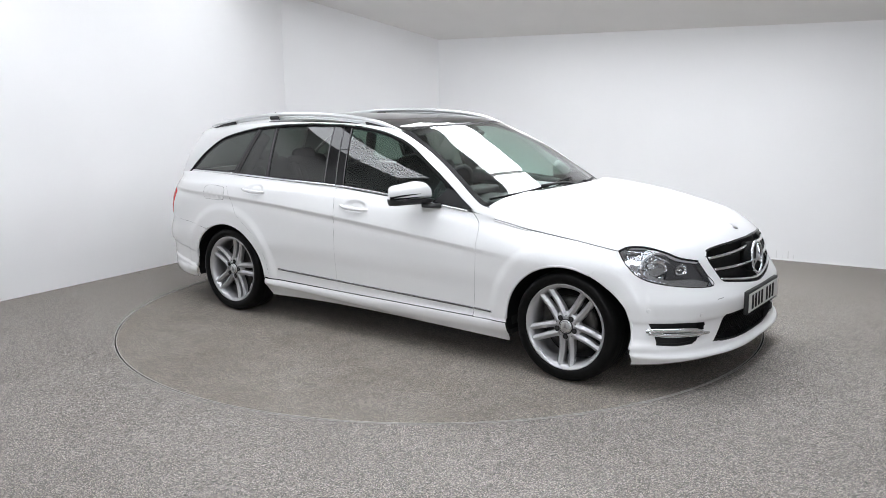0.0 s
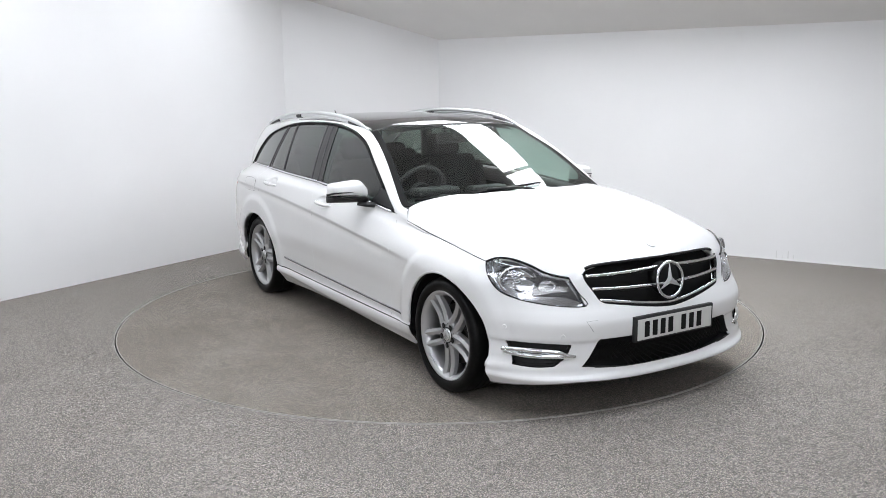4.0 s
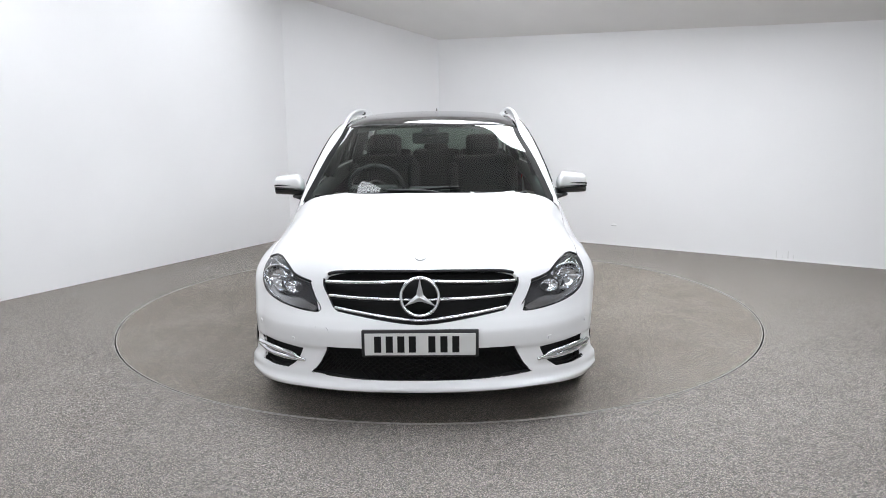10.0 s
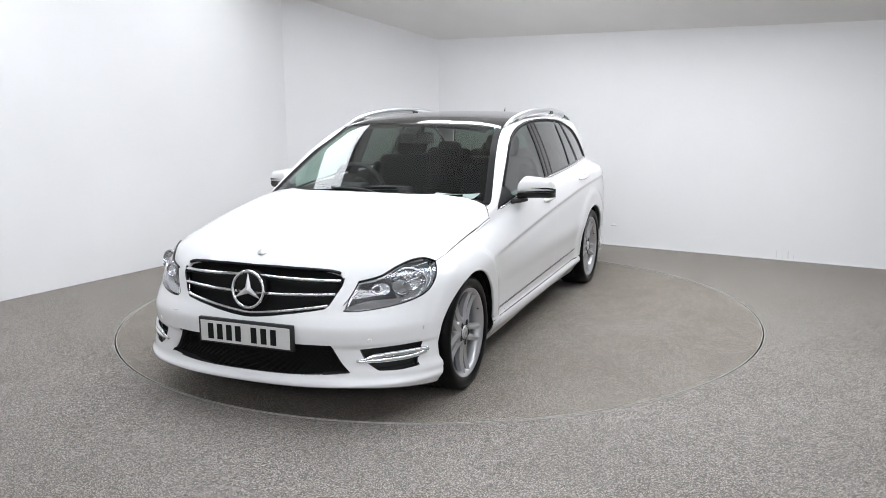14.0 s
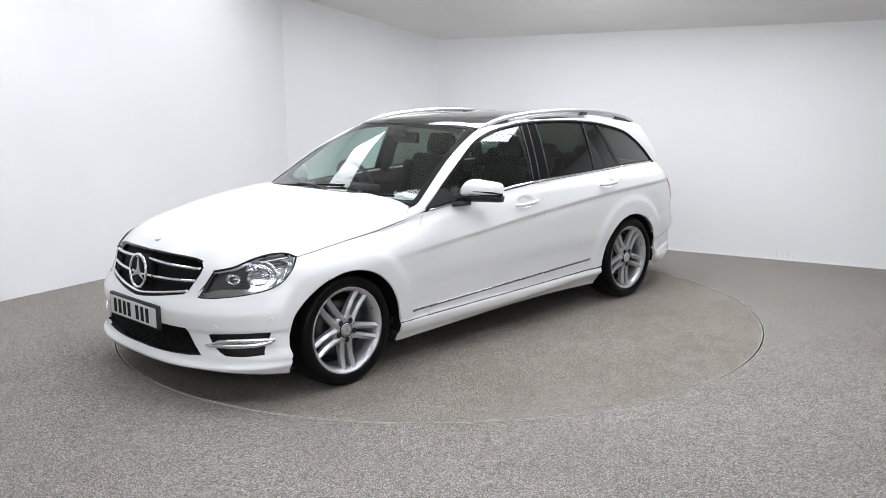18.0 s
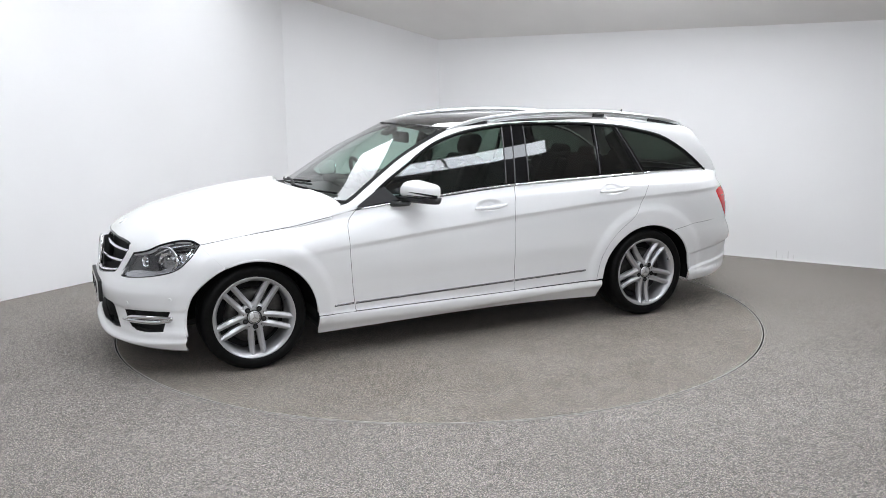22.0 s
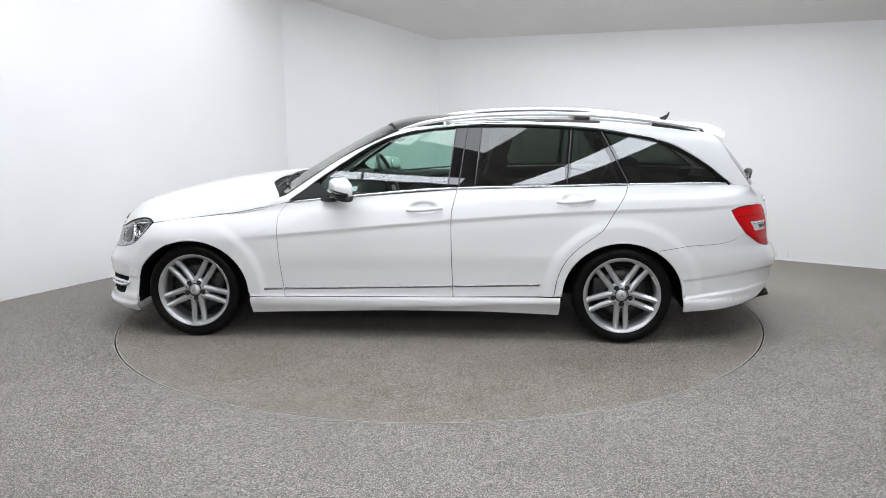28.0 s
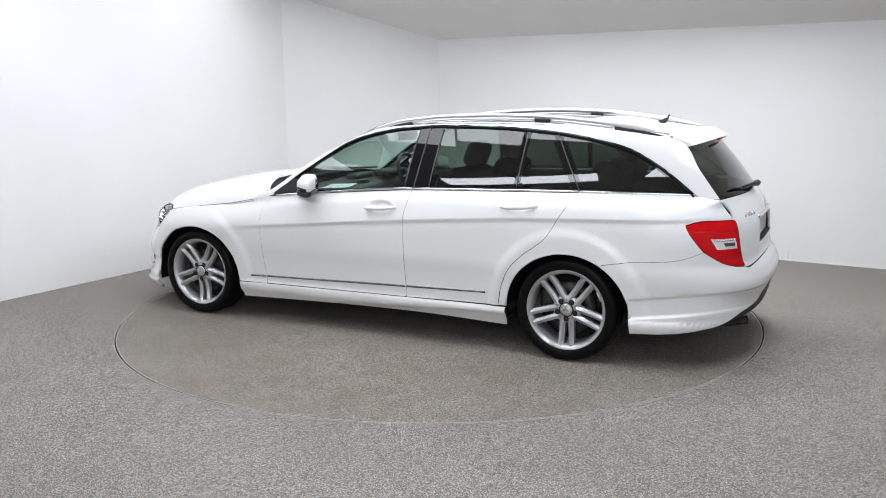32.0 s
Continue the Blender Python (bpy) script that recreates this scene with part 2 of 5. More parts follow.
for i, (x, y) in enumerate(bits):
    bm = bmesh.new()
    bmesh.ops.create_icosphere(bm, subdivisions=2, radius=0.006 - 0.0005 * i)
    for w in bm.verts:
        w.co *= 1 + 0.35 * noise.noise(w.co * 120 + Vector((i, 0, 0)))
        w.co.z *= 0.5
    ob = tagged(part("crumb", bm, M_DARK, None), "small dark crumb of dirt on the floor", "dirt", "crumbs on the floor")
    ob.location = (x, y, 0.0025)

# thin white strip along the foot of the walls
pts = [Vector((x, y, 0)) for x, y in CORNERS + [ROOM[len(CORNERS)]]]
ctr = Vector((0, -2, 0))
v, f = [], []
for i, p in enumerate(pts):
    d = (pts[min(i + 1, len(pts) - 1)] - pts[max(i - 1, 0)]).normalized()
    nn = Vector((-d.y, d.x, 0))
    if nn.dot(ctr - p) < 0:
        nn = -nn
    for o, z in ((0.0, .012), (.005, .012), (.006, .001), (0.0, .001)):
        v.append(p + nn * o + Vector((0, 0, z)))
f = [(4 * i + k, 4 * i + 4 + k, 4 * i + 5 + k, 4 * i + 1 + k) for i in range(len(pts) - 1) for k in range(3)]
tagged(obj("baseboard", mesh_from("baseboard", v, f, False), mat("white_strip", (0.88, 0.88, 0.88), 0.5)), "thin white strip along the foot of the wall", "strip", kind="structure")

# faint scuffs low on the back wall
wall_a, wall_d = Vector((1.6, 2.64, 0)), Vector((6.6, -4.17, 0)).normalized()
wall_n = Vector((wall_d.y, -wall_d.x, 0))
M_SCUFF = noisy(mat("wall_scuff", (0.74, 0.735, 0.73), 0.8), 60.0, (0.66, 0.655, 0.65), (0.80, 0.80, 0.80))
for along_wall, z0, z1, w in ((1.805, .02, .085, .006), (1.86, .02, .05, .004), (1.907, .02, .09, .007), (1.953, .025, .06, .005)):
    p = wall_a + wall_d * along_wall + wall_n * .003
    v = [p + wall_d * (-w) + Vector((0, 0, z0)), p + wall_d * w + Vector((0, 0, z0)), p + wall_d * (w * .5) + Vector((0, 0, z1)), p + wall_d * (-w * .3) + Vector((0, 0, z1))]
    tagged(obj("scuff", mesh_from("scuff", v, [(0, 1, 2, 3)], False), M_SCUFF), "faint grey scuff mark low on the wall", "mark", "scuffs on the wall")

# ---- the car's form: x forward, y to its left, z up, wheels at x = +-1.38 ----
def smooth_table(rows):
    """A smooth curve through (u, value) rows without overshoot."""
    rows = sorted(rows)
    xs, ys = [r[0] for r in rows], [r[1] for r in rows]
    n = len(xs)
    d = [(ys[i + 1] - ys[i]) / (xs[i + 1] - xs[i]) for i in range(n - 1)]
    m = [d[0]] + [0 if d[i - 1] * d[i] <= 0 else 2 * d[i - 1] * d[i] / (d[i - 1] + d[i]) for i in range(1, n - 1)] + [d[-1]]

    def value(x):
        if x <= xs[0]:
            return ys[0] + m[0] * (x - xs[0])
        if x >= xs[-1]:
            return ys[-1] + m[-1] * (x - xs[-1])
        i = 0
        while x > xs[i + 1]:
            i += 1
        h = xs[i + 1] - xs[i]
        t = (x - xs[i]) / h
        return ((2 * t**3 - 3 * t * t + 1) * ys[i] + (t**3 - 2 * t * t + t) * h * m[i]
                + (3 * t * t - 2 * t**3) * ys[i + 1] + (t**3 - t * t) * h * m[i + 1])
    return value


def ramp01(a, b, x):
    t = min(1.0, max(0.0, (x - a) / (b - a)))
    return t * t * (3 - 2 * t)


crease_z = smooth_table([(2.0, .605), (1.4, .63), (.8, .682), (-.32, .781), (-1.25, .842), (-2.03, .866), (-2.4, .87)])
belt_z = smooth_table([(1.1, .862), (.75, .882), (.42, .914), (-.31, .972), (-.93, .986), (-1.41, .993), (-2.05, .988), (-2.3, .985)])
low_w = smooth_table([(.08, .76), (.16, .822), (.19, .838), (.230, .866), (.262, .870), (.278, .866), (.294, .856), (.36, .860), (.5, .871), (.62, .879)])
def glass_w(z):
    """Half width of the side glass at that height, one even curve."""
    u = z - .97
    return .803 - .31 * u - .30 * u * u if u > 0 else .803 - .31 * u


def glass_q(x):
    """How the glass house draws in towards nose and tail."""
    u = x + .35
    return 1 - .0274 * u * u if u > 0 else 1 - .0560 * (-u) ** 2.4


nose_x = smooth_table([(.08, 2.08), (.15, 2.125), (.188, 2.168), (.198, 2.176), (.208, 2.175), (.226, 2.148), (.25, 2.142), (.376, 2.145), (.398, 2.158), (.47, 2.165), (.51, 2.15), (.56, 2.125), (.66, 2.10), (.75, 2.06), (.82, 1.98)])
tail_x = smooth_table([(.10, -2.20), (.2, -2.325), (.27, -2.388), (.30, -2.402), (.34, -2.414), (.448, -2.424), (.463, -2.446), (.49, -2.446), (.55, -2.425), (.62, -2.385), (.80, -2.375), (.90, -2.335), (1.0, -2.27)])
NOSE_C, TAIL_C = 1.45, -1.50
AXLE, WHEEL_R, ARCH_RX, ARCH_RZ, ARCH_Z = 1.38, 0.309, 0.378, 0.352, 0.30


BOWLS = ((-.142, .860), (-1.082, .913))  # hollows behind the door handles


def tail_rise(x):
    """How far the rear bumper's creases have climbed."""
    return .055 * min(1, max(0, (-1.75 - x) / .5))


def skirt_z(x):
    return .180 + .068 * ramp01(.75, -.95, x)


def width(x, z):
    """Half width of the lower body, before it rounds in at nose and tail."""
    c = crease_z(x)
    fade = ramp01(.55, 1.15, x)
    if z <= c:
        a = low_w(min(z, .62))
        k = ramp01(.45, .58, z)
        u = c - z
        drop = ((u / .017) * math.exp(1 - u / .017) * .7 + .5 * (1 - math.exp(-u / .06))) * (1 - fade) + (1 - math.exp(-(u / .07) ** 2)) * fade
        y = a * (1 - k) + (.885 - .010 * drop) * k
    else:
        u = z - c
        y = .885 - .25 * (1 - fade) * u - (.6 + 1.79 * fade) * u * u - 1.6 * u * u * ramp01(.55, 1.1, x)
    d = math.hypot(x - math.copysign(AXLE, x), z - ARCH_Z)
    y += (.012 * ramp01(.505, .440, d) + .005 * ramp01(.57, .42, d)) * ramp01(.2, .32, z)
    y += .014 * ramp01(1.55, 1.8, x) * ramp01(.238, .212, z)
    y += .046 * ramp01(1.5, 1.8, x) * ramp01(.45, .20, z)  # splitter corners stand out
    zr = z - tail_rise(x)
    y += .009 * ramp01(-1.5, -1.72, x) * ramp01(.309, .290, zr) * (1 - .7 * ramp01(-1.85, -2.25, x))
    y -= .009 * ramp01(-1.5, -1.72, x) * ramp01(.415, .401, zr) * ramp01(.290, .307, zr)
    y -= .009 * ramp01(1.55, 1.75, x) * ramp01(.398, .376, z) * ramp01(.25, .30, z)
    for xh, zh in BOWLS:
        d = math.hypot((x - xh) / .100, (z - zh) / .042)
        y -= .024 * ramp01(1.0, .45, d)
    # skirt: a crease that climbs towards the rear wheel, hollow below it
    if z < .30:
        zc = skirt_z(x)
        y -= .016 * ramp01(.75, -.15, x) * ramp01(zc + .004, zc - .016, z) * ramp01(-1.3, -1.05, x) * ramp01(.13, .17, z)
    # upper body leans into the glass above the shoulder
    zb = belt_z(x)
    k = ramp01(zb - .075, zb + .0, z) if x < 1.0 else 0
    return y * (1 - k) + glass_w(z) * glass_q(x) * k if k else y


def nose_p(z):
    """How square the nose's plan is at that height."""
    return 2.25 + .50 * ramp01(.64, .44, z)


def rear_p(z):
    """How square the tail's plan is at that height."""
    return 2.7 + .5 * ramp01(.95, .70, z)


def side(x, z):
    """A point of the left flank."""
    y = width(x, z)
    k = ramp01(belt_z(x) - .075, belt_z(x), z) if x < 1.0 else 0
    if x > NOSE_C:
        t = min(.999, (x - NOSE_C) / (nose_x(z) - NOSE_C))
        y *= (1 - t ** nose_p(z)) ** (1 / nose_p(z))
    elif x < TAIL_C:
        t = min(.999, (TAIL_C - x) / (TAIL_C - tail_x(z)))
        y *= ((1 - t ** rear_p(z)) ** (1 / rear_p(z))) * (1 - k) + k
    return Vector((x, y, z))


NOSE_S = 0.9


def nose(s, z):
    """A point of the front, s from -1.41 (right flank) over 0 (middle) to 1.41."""
    a = s / NOSE_S
    c, n = max(0.0, math.cos(a)), math.sin(a)
    x = NOSE_C + (nose_x(z) - NOSE_C) * c ** (2 / nose_p(z))
    return Vector((x, math.copysign(width(x, z) * abs(n) ** (2 / nose_p(z)), n), z))


def rear(s, z):
    a = s / NOSE_S
    c, n = max(0.0, math.cos(a)), math.sin(a)
    x = TAIL_C - (TAIL_C - tail_x(z)) * c ** (2 / rear_p(z))
    return Vector((x, math.copysign(width(x, z) * abs(n) ** (2 / rear_p(z)), n), z))


def rear_s(y, z):
    lo, hi = 0.0, NOSE_S * math.pi / 2
    for _ in range(30):
        m = (lo + hi) / 2
        lo, hi = (m, hi) if rear(m, z).y < abs(y) else (lo, m)
    return math.copysign(lo, y)


def rear_sx(x, z):
    t = (TAIL_C - x) / (TAIL_C - tail_x(z))
    return NOSE_S * math.acos(min(1, max(0, t)) ** (rear_p(z) / 2))


hood_mid = smooth_table([(2.10, .710), (2.06, .750), (2.02, .780), (1.99, .801), (1.90, .838), (1.66, .903), (1.39, .953), (1.155, .978), (.987, .990), (.8, .995)])
hood_edge = smooth_table([(2.06, .645), (2.04, .660), (2.004, .688), (1.981, .688), (1.95, .696), (1.915, .708), (1.844, .741), (1.759, .764), (1.687, .765), (1.648, .753), (1.45, .775), (1.14, .806), (.89, .854), (.75, .885)])
hood_y = smooth_table([(2.10, .40), (2.04, .45), (2.004, .476), (1.981, .521), (1.95, .567), (1.915, .607), (1.844, .658), (1.759, .707), (1.687, .75), (1.648, .786), (1.55, .798), (1.45, .799), (1.3, .796), (1.14, .793), (.89, .801), (.75, .79)])


def hood(x, y):
    a, b = hood_mid(x), hood_edge(x)
    t = min(1.15, abs(y) / hood_y(x))
    bulge = .006 * math.exp(-((abs(y) - .46 - .05 * (1.5 - x)) / .06) ** 2) * ramp01(2.0, 1.7, x)
    k = ramp01(1.75, 1.0, x)
    return Vector((x, y, a - (a - b) * ((.45 - .25 * k) * t ** 2 + (.55 + .25 * k) * t ** (5 + 4 * k)) + bulge))


roof_mid = smooth_table([(1.1, .86), (.93, .945), (.75, 1.051), (.55, 1.164), (.35, 1.270), (.19, 1.3495), (.16, 1.362), (.10, 1.381), (0, 1.396), (-.1, 1.404), (-.4, 1.414), (-.8, 1.418), (-1.2, 1.408), (-1.6, 1.377), (-1.9, 1.338), (-2.1, 1.30)])


def roof(x, y):
    """Windscreen and roof."""
    q = y / .58
    crown = (.025 * q * q + .02 * q ** 6) * (.05 + .95 * ramp01(.40, -.05, x))
    return Vector((x, y, roof_mid(x + .16 * (abs(y) / .7) ** 1.7 * ramp01(-.5, .3, x)) - crown))


def back_glass(y, z):
    """Tailgate above the waist."""
    x = -2.335 + (z - .90) * (.305 / .39) - .05 * math.sin(math.pi * min(1, max(0, (z - .9) / .4))) * .4
    return Vector((x + .10 * (y / .6) ** 2, y, z))


# ---- panels: outlines in a surface's own two coordinates ----
def run(points, step=.02):
    """A smooth open line through points."""
    if len(points) == 2:
        return [tuple(p) for p in points]
    out = []
    n = len(points)
    for i in range(n - 1):
        p0, p1, p2, p3 = (Vector(points[max(i - 1, 0)]), Vector(points[i]), Vector(points[i + 1]), Vector(points[min(i + 2, n - 1)]))
        k = max(2, int((p2 - p1).length / step))
        for j in range(k):
            t = j / k
            out.append(tuple(0.5 * ((2 * p1) + (p2 - p0) * t + (2 * p0 - 5 * p1 + 4 * p2 - p3) * t * t + (3 * p1 - p0 - 3 * p2 + p3) * t**3)))
    out.append(tuple(points[-1]))
    return out


def closed(*runs, step=.03):
    """One closed outline of smooth runs end to end, with its straight parts cut up."""
    pts = []
    for r in runs:
        for p in run(r):
            if not pts or (Vector(p) - Vector(pts[-1])).length > 1e-4:
                pts.append(p)
    if (Vector(pts[0]) - Vector(pts[-1])).length < 1e-4:
        pts.pop()
    out = []
    for a, b in zip(pts, pts[1:] + pts[:1]):
        k = max(1, int((Vector(b) - Vector(a)).length / step))
        out += [tuple(Vector(a).lerp(Vector(b), j / k)) for j in range(k)]
    return out


def inside(p, poly):
    x, y = p
    hit = False
    for (x0, y0), (x1, y1) in zip(poly, poly[1:] + poly[:1]):
        if (y0 > y) != (y1 > y) and x < x0 + (y - y0) * (x1 - x0) / (y1 - y0):
            hit = not hit
    return hit


def shrink(poly, by):
    n = len(poly)
    area = sum(poly[i][0] * poly[(i + 1) % n][1] - poly[(i + 1) % n][0] * poly[i][1] for i in range(n))
    sgn = 1 if area > 0 else -1
    out = []
    for i in range(n):
        a, b, c = Vector(poly[i - 1]), Vector(poly[i]), Vector(poly[(i + 1) % n])
        e, g = (b - a).normalized(), (c - b).normalized()
        nn = Vector((-e.y - g.y, e.x + g.x))
        if nn.length < 1e-5:
            nn = Vector((-e.y, e.x))
        nn.normalize()
        k = max(.45, nn.dot(Vector((-e.y, e.x))))
        out.append(tuple(b + nn * sgn * by / k))
    return out


from mathutils.geometry import delaunay_2d_cdt


def panel_mesh(name, outline, fn, gap=.0023, step=.03, depth=.014, holes=(), centre=(-.2, 0, .55), lift=0.0, mirror=False, lines=(), h=.009):
    outer = shrink(outline, gap) if gap else outline
    loops = [outer] + [list(h) for h in holes]
    pts, edges = [], []
    for lp in loops:
        k = len(pts)
        pts += [Vector(p) for p in lp]
        edges += [(k + i, k + (i + 1) % len(lp)) for i in range(len(lp))]
    rim_n = len(pts)
    xs, ys = [p[0] for p in outer], [p[1] for p in outer]
    flat = [Vector(p) for lp in loops for p in lp]
    for ln in lines:
        last = None
        for p in ln:
            q = Vector(p)
            if inside(p, outer) and not any(inside(p, h) for h in loops[1:]) and min((w - q).length_squared for w in flat[:rim_n]) > (step * .25) ** 2:
                pts.append(q)
                flat.append(q)
                if last is not None:
                    edges.append((last, len(pts) - 1))
                last = len(pts) - 1
            else:
                last = None
    x = min(xs) + step / 2
    row = 0
    near = (step * .45) ** 2
    while x < max(xs):
        y = min(ys) + step * (.25 if row % 2 else .75)
        while y < max(ys):
            if inside((x, y), outer) and not any(inside((x, y), h) for h in loops[1:]) and min((p - Vector((x, y))).length_squared for p in flat) > near:
                pts.append(Vector((x, y)))
            y += step
        x += step * .87
        row += 1
    vo, _, fo, *_ = delaunay_2d_cdt(pts, edges, [], 0, 1e-6)
    faces = []
    for f in fo:
        c = (sum(vo[i][0] for i in f) / len(f), sum(vo[i][1] for i in f) / len(f))
        if inside(c, outer) and not any(inside(c, h) for h in loops[1:]):
            faces.append(list(f))
    pos, nor = [], []
    ctr = Vector(centre)
    for u, w in vo:
        p = fn(u, w)
        nn = (fn(u + h, w) - fn(u - h, w)).cross(fn(u, w + h) - fn(u, w - h))
        nn = nn.normalized() if nn.length > 0 else Vector((0, 0, 1))
        if nn.dot(p - ctr) < 0:
            nn = -nn
        pos.append(p + nn * lift)
        nor.append(nn)
    good = []
    for f in faces:
        a, b, c = (pos[i] for i in f[:3])
        good.append(f if (b - a).cross(c - a).dot(nor[f[0]]) > 0 else f[::-1])
    # turned-in rim
    seen = {}
    for f in good:
        for i in range(len(f)):
            a, b = f[i], f[(i + 1) % len(f)]
            seen[(a, b)] = 1
    if depth:
        own = {}
        for a, b in [e for e in seen if (e[1], e[0]) not in seen]:
            for i in (a, b):
                if i not in own:
                    own[i] = len(pos)
                    pos += [pos[i].copy(), pos[i] - nor[i] * depth]
                    nor += [nor[i], nor[i]]
            good.append([own[b], own[a], own[a] + 1, own[b] + 1])
    if mirror:
        pos = [Vector((p.x, -p.y, p.z)) for p in pos]
        nor = [Vector((p.x, -p.y, p.z)) for p in nor]
        good = [f[::-1] for f in good]
    me = mesh_from(name, pos, good)
    me.normals_split_custom_set_from_vertices([tuple(q) for q in nor])
    return me


def panel(name, outline, fn, material, parent, label="", pair=None, **kw):
    """One body panel; pair gives the two parents for a left and a right one."""
    if pair is None:
        return obj(name, panel_mesh(name, outline, fn, **kw), material, parent, label)
    left = obj(name, panel_mesh(name, outline, fn, **kw), material, pair[0], label)
    right = obj(name, panel_mesh(name, outline, fn, mirror=True, **kw), material, pair[1], label)
    return left, right


def mirrored(v, f):
    return [(x, -y, z) for x, y, z in v], [tuple(q)[::-1] for q in f]


def both(name, v, f, material, pair, label="", smooth=True):
    a = obj(name, mesh_from(name, v, f, smooth), material, pair[0], label)
    v2, f2 = mirrored(v, f)
    return a, obj(name, mesh_from(name, v2, f2, smooth), material, pair[1], label)


def side_run(pts, lift):
    """Points (x, z) laid on the flank."""
    out = []
    for x, z in pts:
        p = side(x, z)
        d = (side(x + .001, z) - side(x - .001, z)).cross(side(x, z + .001) - side(x, z - .001)).normalized()
        if d.y < 0:
            d = -d
        out.append(p + d * lift)
    return out


def arch(x0, a0, a1, rx=ARCH_RX, rz=ARCH_RZ, n=28):
    return [(x0 + rx * math.cos(radians(a0 + (a1 - a0) * i / n)), ARCH_Z + rz * math.sin(radians(a0 + (a1 - a0) * i / n))) for i in range(n + 1)]


# ---- car materials ----
def paint(name, color):
    m = mat(name, color, 0.42, 0.0, Coat_Weight=0.75, Coat_Roughness=0.10, Coat_IOR=1.5)
    b = m.node_tree.nodes["Principled BSDF"]
    tc = node(m, "ShaderNodeTexCoord")
    n = node(m, "ShaderNodeTexNoise", Scale=900.0, Detail=2.0)
    link(m, tc, "Object", n, "Vector")
    bp = node(m, "ShaderNodeBump", Strength=0.015, Distance=0.001)
    link(m, n, "Fac", bp, "Height")
    link(m, bp, "Normal", b, "Normal")
    return m


def pane(name, tint, gloss=1.5):
    """Thin tinted glass: clear through, mirror at the surface by Fresnel."""
    m = bpy.data.materials.new(name)
    m.use_nodes = True
    nt = m.node_tree
    nt.nodes.clear()
    t = nt.nodes.new("ShaderNodeBsdfTransparent")
    t.inputs[0].default_value = (*tint, 1)
    g = nt.nodes.new("ShaderNodeBsdfGlossy")
    g.inputs["Roughness"].default_value = 0.0
    lw = nt.nodes.new("ShaderNodeLayerWeight")
    lw.inputs[0].default_value = 0.5
    pw = nt.nodes.new("ShaderNodeMath")
    pw.operation = "POWER"
    pw.inputs[1].default_value = 5.0
    nt.links.new(lw.outputs["Facing"], pw.inputs[0])
    f0 = ((gloss - 1) / (gloss + 1)) ** 2
    fr = nt.nodes.new("ShaderNodeMath")
    fr.operation = "MULTIPLY_ADD"
    fr.inputs[1].default_value, fr.inputs[2].default_value = 1 - f0, f0
    nt.links.new(pw.outputs[0], fr.inputs[0])
    # both faces of the pane: 2R / (1 + R)
    one, two, div = (nt.nodes.new("ShaderNodeMath") for _ in range(3))
    one.operation, two.operation, div.operation = "ADD", "MULTIPLY", "DIVIDE"
    one.inputs[1].default_value, two.inputs[1].default_value = 1.0, 2.0
    nt.links.new(fr.outputs[0], one.inputs[0])
    nt.links.new(fr.outputs[0], two.inputs[0])
    nt.links.new(two.outputs[0], div.inputs[0])
    nt.links.new(one.outputs[0], div.inputs[1])
    mx = nt.nodes.new("ShaderNodeMixShader")
    o = nt.nodes.new("ShaderNodeOutputMaterial")
    nt.links.new(div.outputs[0], mx.inputs[0])
    nt.links.new(t.outputs[0], mx.inputs[1])
    nt.links.new(g.outputs[0], mx.inputs[2])
    nt.links.new(mx.outputs[0], o.inputs[0])
    return m


M_PAINT = paint("white_car_paint", (0.795, 0.795, 0.795))
M_GLOSSBLACK = mat("gloss_black", (0.006, 0.006, 0.007), 0.10, 0.0, Specular_IOR_Level=0.35)
M_EDGE = mat("black_glass_edge", (0.004, 0.004, 0.0045), 0.03, 0.0, Specular_IOR_Level=0.5)
M_MOULD = noisy(mat("screen_moulding", (0.006, 0.006, 0.006), 0.6, 0.0, Specular_IOR_Level=0.12), 150.0, (0.005, 0.005, 0.005), (0.008, 0.008, 0.008))
M_BLACK = noisy(mat("matt_black", (0.004, 0.004, 0.004), 0.7, 0.0, Specular_IOR_Level=0.25), 200.0, (0.003, 0.003, 0.003), (0.006, 0.006, 0.006))
M_TRIM = noisy(mat("black_trim", (0.012, 0.012, 0.013), 0.45), 300.0, (0.010, 0.010, 0.011), (0.018, 0.018, 0.019))
M_PLASTIC = noisy(mat("black_plastic", (0.014, 0.014, 0.014), 0.6), 250.0, (0.010, 0.010, 0.010), (0.02, 0.02, 0.02), bump=0.1)
M_CHROME = mat("chrome", (0.75, 0.76, 0.78), 0.08, 1.0)
M_SATIN = noisy(mat("satin_aluminium", (0.72, 0.73, 0.74), 0.34, 1.0), 120.0, (0.68, 0.69, 0.70), (0.76, 0.77, 0.78))
M_GLASS = pane("green_tinted_glass", (0.60, 0.80, 0.72), 1.52)
M_SCREEN = pane("windscreen_glass", (0.76, 0.84, 0.80), 1.52)
M_PRIVACY = pane("privacy_glass", (0.165, 0.205, 0.178), 1.52)
M_CLEAR = pane("clear_lens", (0.93, 0.94, 0.95))
M_ROOFGLASS = mat("dark_roof_glass", (0.012, 0.011, 0.011), 0.05, 0.0, Coat_Weight=0.3)
M_RUBBER = noisy(mat("tyre_rubber", (0.005, 0.005, 0.005), 0.30, 0.0, Specular_IOR_Level=0.09), 60.0, (0.004, 0.004, 0.004), (0.007, 0.007, 0.007), bump=0.05)
M_RIM = noisy(mat("silver_wheel_paint", (0.47, 0.47, 0.48), 0.32, 0.6, Coat_Weight=0.6), 8.0, (0.44, 0.44, 0.45), (0.50, 0.50, 0.51))
